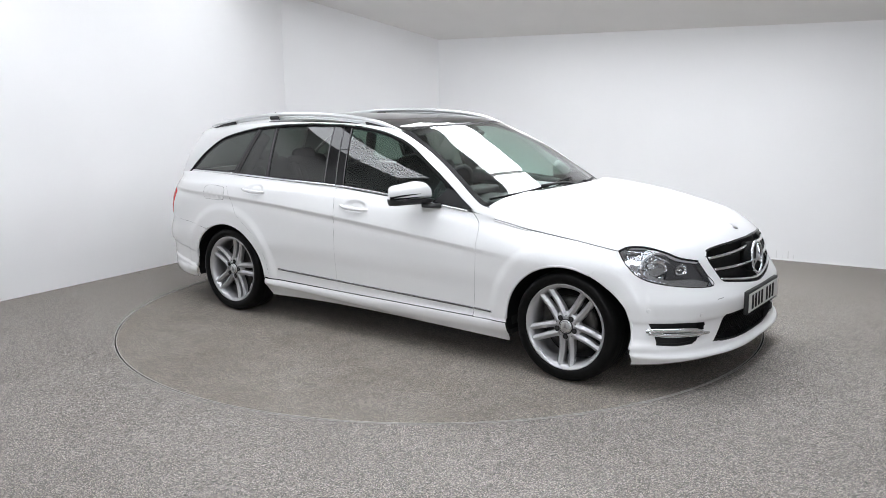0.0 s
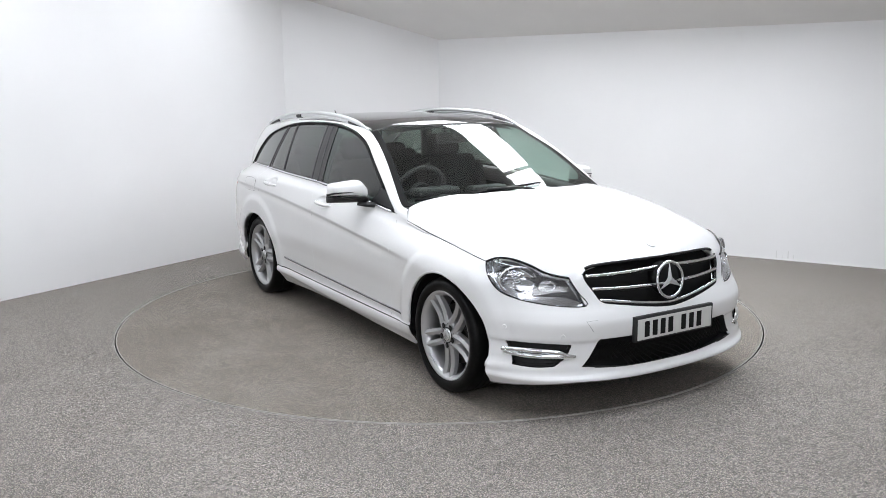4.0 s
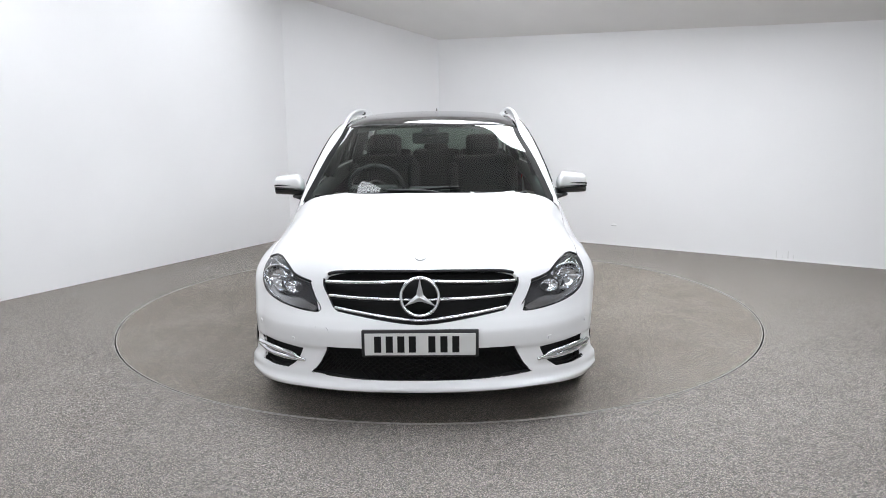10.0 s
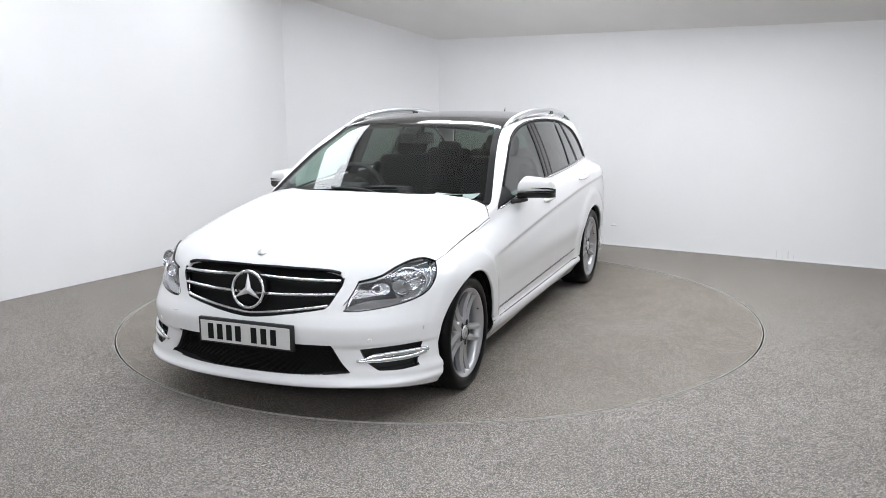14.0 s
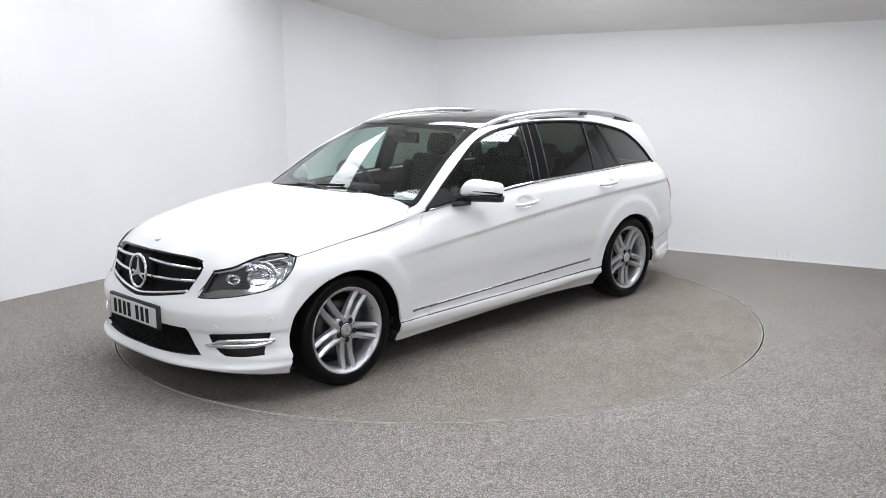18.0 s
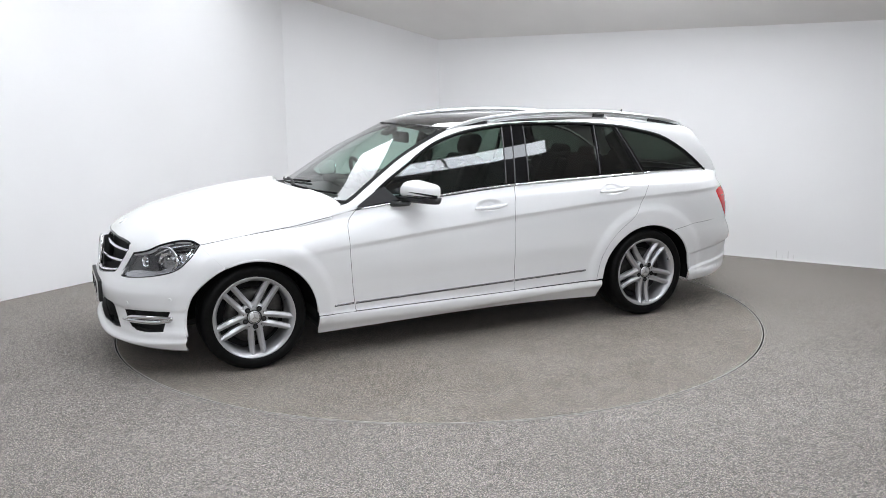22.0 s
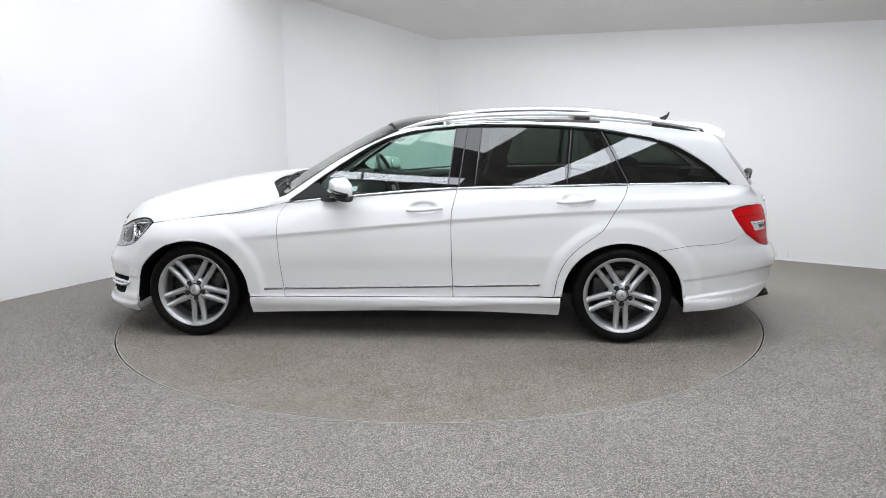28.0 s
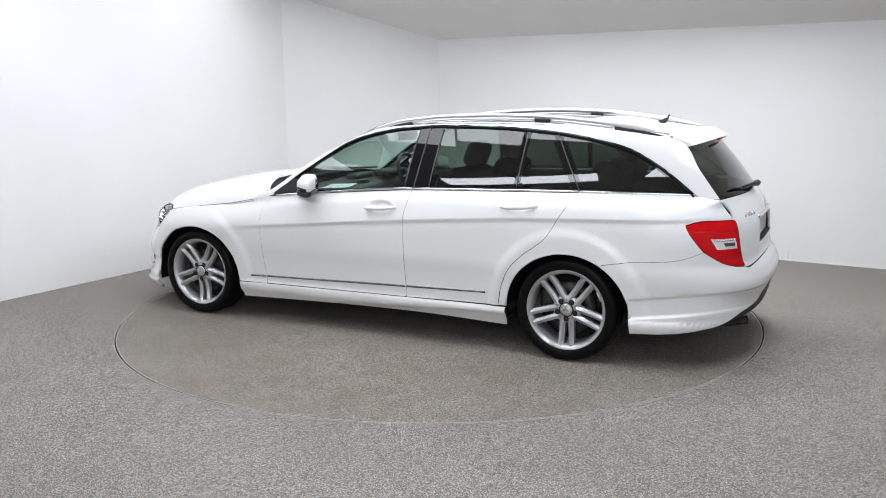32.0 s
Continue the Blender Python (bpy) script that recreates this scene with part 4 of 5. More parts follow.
# rear bumper, tailgate
b2 = [q for q in ar if q[0] < -1.588]
rb_arch = [(rear_sx(x, z), z) for x, z in [(-1.585, .597)] + b2[1::3]] + [(rear_sx(-1.752, .295), .295), (rear_sx(-1.757, .208), .208)]
rb_low = [(rear_sx(-1.757, .208), .208), (1.03, .222), (.858, .240), (.70, .262), (.60, .288), (.483, .330), (.292, .365), (.18, .405), (0, .417)]
rb_top = [(0, .598), (.2, .595), (.40, .580), (.44, .588), (.56, .599), (.687, .627), (.842, .690)]
rb_line = [(rear_sx(x, z), z) for x, z in BUMP_R[::-1]]
rh = [rb_top, rb_line, rb_arch, rb_low]
rbump = panel("rear_bumper", closed(*rh, *[mir(r) for r in rh[::-1]]), rear, M_PAINT, car, step=.026, lines=REAR_LINES, h=.006, gap=.0015)
diff = closed([(-.70, .270), (-.653, .278), (-.483, .323), (-.292, .358), (-.18, .399), (0, .411), (.18, .399), (.292, .358), (.483, .323), (.653, .278), (.70, .270)], [(.70, .270), (.55, .272), (.42, .292)], [(.42, .292), (.17, .308), (0, .310), (-.17, .308), (-.42, .292)], [(-.42, .292), (-.55, .272), (-.70, .270)])
panel("diffuser", diff, behind(rear, .012), M_PLASTIC, rbump, "black lower diffuser", gap=0, depth=.03, step=.04)
for sgn in (1, -1):
    v, f = tube([(-2.05, sgn * .50, .225), (-2.24, sgn * .50, .240), (-2.350, sgn * .50, .268)], .038, 24, .62)
    obj("exhaust_tip", mesh_from("exhaust_tip", v, f[:-1]), M_DISCM, car, "dull oval exhaust tip")
TL_TOP = [(.939, .836), (.83, .853), (.68, .854), (.512, .850)]
TL_IN = [(.512, .850), (.489, .723), (.440, .593)]
TL_LOW = [(.440, .593), (.56, .604), (.687, .632), (.838, .695), (.93, .79), (.939, .836)]
for sgn in (1, -1):
    fl = lambda r: [(sgn * a, b) for a, b in r]
    TL = closed(fl(TL_TOP), fl(TL_IN), fl(TL_LOW))
    CL = closed(fl([(.785, .763), (.65, .760), (.538, .757)]), fl([(.538, .757), (.516, .698)]), fl([(.516, .698), (.60, .699), (.731, .701)]), fl([(.731, .701), (.785, .763)]))
    lamp = panel("tail_light", TL, rear, M_RED, car, "red tail light with clear centre", step=.03, gap=.0006, lift=.004, holes=[CL])
    panel("reversing_light", CL, rear, M_REVERSE, lamp, "clear silver reversing light", gap=.001, lift=.001, depth=.004, step=.02)
    dark = closed(fl([(.668, .737), (.61, .736), (.555, .735)]), fl([(.555, .735), (.547, .714)]), fl([(.547, .714), (.60, .715), (.652, .716)]), fl([(.652, .716), (.668, .737)]))
    panel("lamp_insert", dark, rear, M_LAMPGREY, lamp, "dark insert in the clear lamp window", gap=.001, lift=.0035, depth=.004, step=.02)
    for k in range(8):
        v, f = tube([behind(rear, -.004)(sgn * (.755 - .027 * k), .7500), behind(rear, -.004)(sgn * (.739 - .027 * k), .7498)], .0055, 6)
        obj("lamp_cell", mesh_from("lamp_cell", v, f), M_CHROME, lamp)
    for z, s0, s1 in ((.800, .90, .515), (.652, .735, .468)):
        v, f = tube(along(rear, fl([(s0, z), ((s0 + s1) / 2, z - .002), (s1, z - .004)]), .0035), .0022, 6)
        obj("lamp_rib", mesh_from("lamp_rib", v, f), M_REDDARK, lamp, "deep red rib")


def gate_skin(s, z):
    """The tailgate below its glass, flaring out to the glass edge."""
    if z <= .90:
        return rear(s, z)
    k = (z - .90) / .068
    u = s / .505
    return rear(s, .90).lerp(back_glass(.612 * u, .968), k)


gate_h = [[(0, .604), (.2, .601), (.40, .586), (.432, .594)], [(.432, .594), (.481, .723), (.504, .850), (.503, .90)], [(.503, .90), (.503, .967)], [(.503, .967), (.3, .970), (0, .972)]]
ps = rear_s(.285, .73)
PLATE_HOLE = closed([(-ps, .690), (ps, .690)], [(ps, .690), (ps, .824)], [(ps, .824), (-ps, .824)], [(-ps, .824), (-ps, .690)])
gate = panel("tailgate", closed(*gate_h, *[mir(r) for r in gate_h[::-1]]), gate_skin, M_PAINT, car, step=.035, gap=.0015, holes=[PLATE_HOLE])
up_h = [[(0, .974), (.40, .972), (.614, .970)], [(.614, .970), (.620, 1.05), (.612, 1.132), (.556, 1.285)], [(.556, 1.285), (.25, 1.305), (0, 1.307)]]
gl_h = [[(0, .988), (.35, .986), (.598, .984)], [(.598, .984), (.604, 1.05), (.596, 1.132), (.545, 1.268)], [(.545, 1.268), (.25, 1.29), (0, 1.292)]]
mirx = lambda rs: rs + [[(-a, b) for a, b in r[::-1]] for r in rs[::-1]]
RG = closed(*mirx(gl_h))
panel("tailgate_frame", closed(*mirx(up_h)), back_glass, M_EDGE, gate, "black rear glass edge", holes=[RG], step=.04)
panel("rear_window", RG, back_glass, M_PRIVACY, gate, "dark tinted rear window", gap=0, depth=0, lift=-.002, step=.06)
wip = [back_glass(y, z) + Vector((-o, 0, o * .6)) for y, z, o in ((-.035, .985, .012), (.0, .987, .032), (.06, .990, .036), (.14, .994, .030), (.22, .998, .022), (.30, 1.0, .014))]
v, f = tube(wip, [.012, .020, .019, .012, .009, .006], 10)
rwip = obj("rear_wiper", mesh_from("rear_wiper", v, f), M_TRIM, gate, "black rear wiper")
v, f = tube([back_glass(y, .990 + .03 * y) + Vector((-.008, 0, .004)) for y in (.02, .15, .3, .45)], .006, 6)
obj("wiper_blade", mesh_from("wiper_blade", v, f), M_RUBBER, rwip)
n = len(PLATE_HOLE)
v = [q for p in PLATE_HOLE for q in (behind(rear, .001)(*p), Vector((-2.325, rear(*p).y, p[1])))]
recess = obj("plate_recess", mesh_from("plate_recess", v, [(2 * i, 2 * i + 1, 2 * ((i + 1) % n) + 1, 2 * ((i + 1) % n)) for i in range(n)]), M_TRIM, gate, "dark number plate recess")
part("recess_back", box_bm((.01, .60, .16), (-2.332, 0, .757), .002), M_TRIM, recess)
sharp(part("rear_plate", box_bm((.006, .515, .105), (-2.345, 0, .750), .002, 1), M_PLATE, recess, "pale rear number plate"))
v, f = tube(along(rear, [(-rear_s(.29, .838), .838), (0, .840), (rear_s(.29, .838), .838)], .004), .010, 8, 1.0)
obj("chrome_handle", mesh_from("chrome_handle", v, f), M_CHROME, gate, "chrome tailgate strip")
for i in range(5):
    y = .455 - i * .031 - (.012 if i else 0)
    p = rear(rear_s(y, .865), .865)
    part("badge_bar", box_bm((.006, .022 if i else .026, .026), (p.x - .003, y, .868), .002, 1), M_CHROME, gate, "small chrome badge bar")
v, f = lathe([(.0005, .006), (.03, .005), (.04, .0)], 24, "z")
m = Matrix.Translation((-2.362, 0, .885)) @ Matrix.Rotation(radians(-80), 4, "Y")
obj("round_badge", mesh_from("round_badge", [m @ Vector(q) for q in v], f), M_CHROME, gate, "round chrome badge")

# roof: windscreen, glass roof, steel rear part, side rails of the body
B_LINE = [(.893, .854), (.755, .884), (.711, .905), (.563, 1.018), (.386, 1.134), (.19, 1.251), (.015, 1.311), (-.161, 1.343), (-.348, 1.361), (-.622, 1.367), (-.924, 1.359), (-1.242, 1.333), (-1.473, 1.294), (-1.661, 1.248), (-1.807, 1.176), (-1.932, 1.092), (-2.065, .984)]
T_LINE = [(.77, .766), (.715, .757), (.55, .711), (.375, .664), (.17, .613), (.0, .590), (-.17, .583), (-.36, .58), (-.62, .577), (-.924, .574), (-1.242, .566), (-1.48, .560), (-1.69, .556), (-1.86, .552)]
tops = [hood(.818, .758)] + [roof(x, y) for x, y in T_LINE[:-1]] + [back_glass(.560, 1.285), back_glass(.616, 1.13), back_glass(.617, .969)]
bots = [side(x, z) for x, z in B_LINE]


def smooth3(ctrl, per=6):
    out = []
    n = len(ctrl)
    for i in range(n - 1):
        p0, p1, p2, p3 = ctrl[max(i - 1, 0)], ctrl[i], ctrl[i + 1], ctrl[min(i + 2, n - 1)]
        for j in range(per):
            t = j / per
            out.append(0.5 * ((2 * p1) + (p2 - p0) * t + (2 * p0 - 5 * p1 + 4 * p2 - p3) * t * t + (3 * p1 - p0 - 3 * p2 + p3) * t**3))
    out.append(ctrl[-1])
    return out


bb, tt = smooth3(bots), smooth3(tops)
v, f = [], []
K = 9
for a, b in zip(bb, tt):
    c = Vector(((a.x + b.x) / 2, a.y - .22 * (a.y - b.y), b.z - .12 * (b.z - a.z)))
    for i in range(K):
        t = i / (K - 1)
        v.append(a * (1 - t) ** 2 + c * 2 * t * (1 - t) + b * t * t)
n = len(bb)
f = [(i * K + k, (i + 1) * K + k, (i + 1) * K + k + 1, i * K + k + 1) for i in range(n - 1) for k in range(K - 1)]
both("roof_frame", v, f, M_PAINT, PAIR)

tl = [tuple(q.xy) for q in smooth3([roof(x, y) for x, y in T_LINE], 4)]
ws_side = [q for q in tl if q[0] > .02]
base = [(.77, .766), (.83, .64), (.905, .4), (.935, .2), (.945, 0)]
head = [(ws_side[-1][0] + .02, ws_side[-1][1] - .012), (.10, .4), (.15, .2), (.165, 0)]
wh = [base[::-1], ws_side, head]
wsc = closed(*wh, *[[(x, -y) for x, y in r[::-1]] for r in wh[::-1]], step=.05)
wi = [[(x, y * .94) for x, y in base[::-1]], [(x, y - .042) for x, y in ws_side], [(x + .022, y) for x, y in [(head[0][0], head[0][1] - .040)] + head[1:]]]
clear = closed(*wi, *[[(x, -y) for x, y in r[::-1]] for r in wi[::-1]], step=.05)
band = panel("windscreen_band", wsc, roof, M_MOULD, car, "black windscreen border", gap=.002, depth=.01, step=.05, holes=[clear])
panel("windscreen", clear, roof, M_SCREEN, band, "clear green-tinted windscreen", gap=0, depth=0, step=.06, lift=.0)
GL_END = -1.30
rs = [q for q in tl if GL_END < q[0] <= .05]
rg = [head[::-1][:-1] + [(head[0][0], head[0][1])], [(x, y - .012) for x, y in rs], [(rs[-1][0], rs[-1][1] - .012), (GL_END - .02, .3), (GL_END - .03, 0)]]
panel("glass_roof", closed(*rg, *[[(x, -y) for x, y in r[::-1]] for r in rg[::-1]], step=.05), roof, M_ROOFGLASS, car, "dark panoramic glass roof", step=.06, gap=.004, depth=.01)
rr = [q for q in tl if q[0] <= GL_END]
st = [[(GL_END - .03, 0), (GL_END - .02, .3), (rs[-1][0], rs[-1][1] - .012)], [(rs[-1][0], rs[-1][1] - .004)] + [(x, y - .004) for x, y in rr], [(rr[-1][0], rr[-1][1] - .004), (-1.93, .3), (-1.95, 0)]]
panel("roof_panel", closed(*st, *[[(x, -y) for x, y in r[::-1]] for r in st[::-1]], step=.05), roof, M_PAINT, car, "white rear roof panel", step=.05, gap=.001, depth=.01)
# spoiler
v, f = [], []
prof = lambda y: [Vector((-1.90, y, roof(-1.90, y).z + .004)), Vector((-2.02 + .09 * (y / .55) ** 2, y, roof(-1.98, y).z + .012)), Vector((-2.105 + .10 * (y / .55) ** 2, y, 1.302 - .03 * (y / .55) ** 2)), Vector((-2.115 + .10 * (y / .55) ** 2, y, 1.290 - .03 * (y / .55) ** 2)), Vector((-2.06 + .09 * (y / .55) ** 2, y, 1.268 - .02 * (y / .55) ** 2)), Vector((-1.97 + .05 * (y / .55) ** 2, y, 1.275))]
ys = [-.552 + 1.104 * i / 24 for i in range(25)]
for y in ys:
    v += prof(y)
f = [(i * 6 + k, i * 6 + (k + 1) % 6, (i + 1) * 6 + (k + 1) % 6, (i + 1) * 6 + k) for i in range(24) for k in range(6)] + [tuple(range(6))[::-1], tuple(range(144, 150))]
sp = sharp(obj("roof_spoiler", mesh_from("roof_spoiler", v, f), M_PAINT, car, "white roof-end spoiler"), 50)
part("brake_light", box_bm((.014, .30, .014), (-2.088, 0, 1.277), .003, 1), M_RED, sp, "slim red high brake light")
# aerial
v, f = tube([(-1.71, 0, 1.360), (-1.735, 0, 1.377), (-1.755, 0, 1.395), (-1.765, 0, 1.418)], [.022, .016, .009, .004], 10)
obj("aerial_fin", mesh_from("aerial_fin", [(x, y * .55, z) for x, y, z in v], f), M_TRIM, car, "small dark roof aerial")

# roof bars
rail = [(.04, .600, 1.331), (-.06, .600, 1.359), (-.16, .599, 1.381), (-.32, .597, 1.402), (-.55, .594, 1.419), (-.85, .590, 1.425), (-1.15, .584, 1.417), (-1.45, .575, 1.391), (-1.70, .564, 1.357), (-1.88, .550, 1.323)]
rp = run(rail, .05)
v, f = tube(rp, [.0165 * min(1, .3 + i / 5, .3 + (len(rp) - 1 - i) / 5) for i in range(len(rp))], 10, .95)
rails = both("roof_rail", v, f, M_SATIN, PAIR, "bright satin aluminium roof rail")
rail_z, rail_y = smooth_table([(p[0], p[2]) for p in rail]), smooth_table([(p[0], p[1]) for p in rail])
for name, x0, x1, r0, r1, material, label in (("rail_web", -.26, -1.08, .012, .012, M_SATIN, ""), ("rail_web", -1.18, -1.56, .012, .012, M_SATIN, ""),
                                              ("rail_foot", -1.085, -1.175, .016, .016, M_TRIM, "black rail foot"), ("rail_foot", -1.57, -1.85, .014, .005, M_TRIM, "black rail foot"),
                                              ("rail_foot", -.25, .0, .012, .004, M_TRIM, "black rail foot")):
    pts = [(x0 + (x1 - x0) * i / 10, rail_y(x0 + (x1 - x0) * i / 10) + .002, rail_z(x0 + (x1 - x0) * i / 10) - .019) for i in range(11)]
    v, f = tube(pts, [r0 + (r1 - r0) * i / 10 for i in range(11)], 8)
    both(name, v, f, material, rails, label)

# side windows
DLO_F = [(.725, .897), (.563, 1.012), (.386, 1.128), (.19, 1.245), (.015, 1.305), (-.161, 1.337), (-.348, 1.355), (-.405, 1.358)]
DLO_M = [(-.405, 1.358), (-.622, 1.361), (-.924, 1.353), (-1.242, 1.327)]
DLO_R = [(-1.242, 1.327), (-1.473, 1.288), (-1.661, 1.241), (-1.807, 1.169), (-1.932, 1.085), (-2.05, .986)]
BL = lambda x: belt_z(x) + .006
frame_f = closed(DLO_F, [(-.405, 1.358), (-.352, BL(-.352))], [(-.352, BL(-.352)), (.1, BL(.1)), (.42, BL(.42)), (.725, .897)])
glass_f = closed([(.44, .930), (.53, .998), (.386, 1.107), (.19, 1.226), (.015, 1.288), (-.161, 1.322), (-.335, 1.340)], [(-.335, 1.340), (-.290, .986)], [(-.290, .986), (.1, .957), (.44, .930)])
frame_r = closed(DLO_M, [(-1.242, 1.327), (-1.415, BL(-1.415))], [(-1.415, BL(-1.415)), (-.93, BL(-.93)), (-.352, BL(-.352))], [(-.352, BL(-.352)), (-.405, 1.358)])
glass_r = closed([(-.498, 1.344), (-.75, 1.346), (-1.045, 1.335)], [(-1.045, 1.335), (-1.018, 1.006)], [(-1.018, 1.006), (-.46, .994)], [(-.46, .994), (-.498, 1.344)])
glass_q1 = closed([(-1.078, 1.332), (-1.222, 1.316)], [(-1.222, 1.316), (-1.368, 1.012)], [(-1.368, 1.012), (-1.05, 1.007)], [(-1.05, 1.007), (-1.078, 1.332)])
frame_q = closed(DLO_R, [(-2.05, .986), (-1.75, .996), (-1.415, BL(-1.415))], [(-1.415, BL(-1.415)), (-1.242, 1.327)])
glass_q2 = closed([(-1.275, 1.306), (-1.473, 1.270), (-1.650, 1.224), (-1.79, 1.156), (-1.905, 1.078), (-1.995, 1.004)], [(-1.995, 1.004), (-1.75, 1.010), (-1.435, 1.012)], [(-1.435, 1.012), (-1.275, 1.306)])
panel("window_frame", frame_f, side, M_EDGE, None, "gloss black window frame", pair=doors_f, holes=[glass_f], gap=.0012, step=.05)
panel("side_window", glass_f, side, M_GLASS, None, "green-tinted front side window", pair=doors_f, gap=0, depth=0, lift=-.003, step=.05)
panel("window_frame", frame_r, side, M_EDGE, None, "gloss black window frame", pair=doors_r, holes=[glass_r, glass_q1], gap=.0012, step=.05)
panel("side_window", glass_r, side, M_PRIVACY, None, "dark privacy glass", pair=doors_r, gap=0, depth=0, lift=-.003, step=.05)
panel("quarter_light", glass_q1, side, M_PRIVACY, None, "dark privacy glass", pair=doors_r, gap=0, depth=0, lift=-.003, step=.05)
panel("window_frame", frame_q, side, M_EDGE, None, "gloss black window frame", pair=quarters, holes=[glass_q2], gap=.0012, step=.05)
panel("side_window", glass_q2, side, M_PRIVACY, None, "dark privacy glass", pair=quarters, gap=0, depth=0, lift=-.003, step=.05)
M_SEAL = noisy(mat("grey_window_seal", (0.09, 0.09, 0.095), 0.3), 200.0, (0.07, 0.07, 0.075), (0.11, 0.11, 0.115))
for pair, line in ((doors_f, [(-.335, 1.340), (-.290, .986)]), (doors_r, [(-.408, 1.352), (-.356, BL(-.356))]), (doors_r, [(-.498, 1.344), (-.46, .994)]),
                   (doors_r, [(-1.062, 1.333), (-1.034, 1.007)]), (quarters, [(-1.248, 1.318), (-1.412, 1.004)])):
    pts = side_run([tuple(Vector(line[0]).lerp(Vector(line[1]), i / 8)) for i in range(9)], .001)
    v, f = tube(pts, .0038, 6)
    both("window_seal", v, f, M_SEAL, pair, "thin grey rubber window seal")
for pair, x0, x1 in ((doors_f, .70, -.347), (doors_r, -.356, -1.41), (quarters, -1.42, -2.055)):
    n = max(4, int((x0 - x1) / .06))
    pts = side_run([(x0 + (x1 - x0) * i / n, belt_z(x0 + (x1 - x0) * i / n) + .002) for i in range(n + 1)], .003)
    v, f = tube(pts, .0068, 8, 1.0)
    both("belt_strip", v, f, M_CHROME, pair, "bright chrome waist strip")
for pair, x0, x1 in ((fenders, .905, .781), (doors_f, .770, -.314), (doors_r, -.326, -.87)):
    n = max(4, int((x0 - x1) / .06))
    zz = lambda x: .330 + (.905 - x) * .025
    pts = side_run([(x0 + (x1 - x0) * i / n, zz(x0 + (x1 - x0) * i / n)) for i in range(n + 1)], .002)
    v, f = tube(pts, .0036, 6)
    both("rubbing_strip", v, f, M_SMOKED, pair, "thin metal rubbing strip")
    # thin dark line paints the shadow below the rubbing strip
    pts = side_run([(x0 + (x1 - x0) * i / n, zz(x0 + (x1 - x0) * i / n) - .0075) for i in range(n + 1)], .0005)
    v, f = tube(pts, .0025, 6)
    both("strip_shadow_gap", v, f, M_TRIM, pair, "dark line drawn as the shadow under the strip")
for pair, xh, zh in ((doors_f, -.145, .853), (doors_r, -1.085, .906)):
    ends = side(xh + .112, zh - .008), side(xh - .116, zh + .006)
    pts = [ends[0].lerp(ends[1], i / 14) + Vector((0, .001 + .021 * min(1, math.sin(math.pi * i / 14) * 1.7), -.004 * math.sin(math.pi * i / 14))) for i in range(15)]
    v, f = tube(pts, [.0075 + .0065 * math.sin(math.pi * (i + .5) / 15) for i in range(15)], 12, .95)
    both("door_handle", v, f, M_PAINT, pair, "white door handle")
cap = closed([(-1.59, .914), (-1.50, .920), (-1.415, .914)], [(-1.415, .914), (-1.395, .907), (-1.388, .890)], [(-1.388, .890), (-1.390, .846)], [(-1.390, .846), (-1.398, .826), (-1.42, .818)], [(-1.42, .818), (-1.59, .818)], [(-1.59, .818), (-1.606, .835), (-1.606, .895), (-1.59, .914)])
obj("fuel_flap", panel_mesh("fuel_flap", cap, side, gap=0, depth=.003, lift=.0015, mirror=True), M_PAINT, quarters[1])
# raised dark line paints the shade of a gap round the flap
v, f = tube(side_run(run(cap + cap[:1], .02), .0008), .0012, 5)
v, f = mirrored(v, f)
obj("flap_gap_shade", mesh_from("flap_gap_shade", v, f), M_SEAL, quarters[1], "thin dark line drawn as the shade in the fuel flap gap")

# black rubber over the windows
for pair, line in ((doors_f, DLO_F[1:]), (doors_r, DLO_M), (quarters, DLO_R)):
    v, f = tube(side_run(run([(x, z - .007) for x, z in line], .04), .0015), .0075, 8)
    both("window_rubber", v, f, M_MOULD, pair, "black rubber along the window top")

# wing mirrors
def mirror_at(t, a, grow=1.0):
    """A point of the mirror shell: t from the door outwards, a round its section."""
    cap = max(0.0, 1 - abs(2 * t - 1) ** 12) ** .4
    y = .824 + .204 * t
    tall = .118 * (1 - .26 * t) * (.62 + .38 * ramp01(0, .22, t)) * (.55 + .45 * cap)
    deep = .092 * (1 - .16 * t) * (.25 + .75 * cap) * grow
    c, n = math.cos(a), math.sin(a)
    x = math.copysign(abs(c) ** .62, c) * (1 if c > 0 else .42)
    return Vector((.372 - .40 * (y - .85) + deep * x, y, .946 + tall * .47 * (1 + math.copysign(abs(n) ** .62, n))))


def mirror_shell(n=32, m=22):
    v = [mirror_at(i / m, 2 * math.pi * k / n) for i in range(m + 1) for k in range(n)]
    f = [(i * n + k, i * n + (k + 1) % n, (i + 1) * n + (k + 1) % n, (i + 1) * n + k) for i in range(m) for k in range(n)]
    f += [tuple(range(n))[::-1], tuple(range(m * n, m * n + n))]
    return v, f


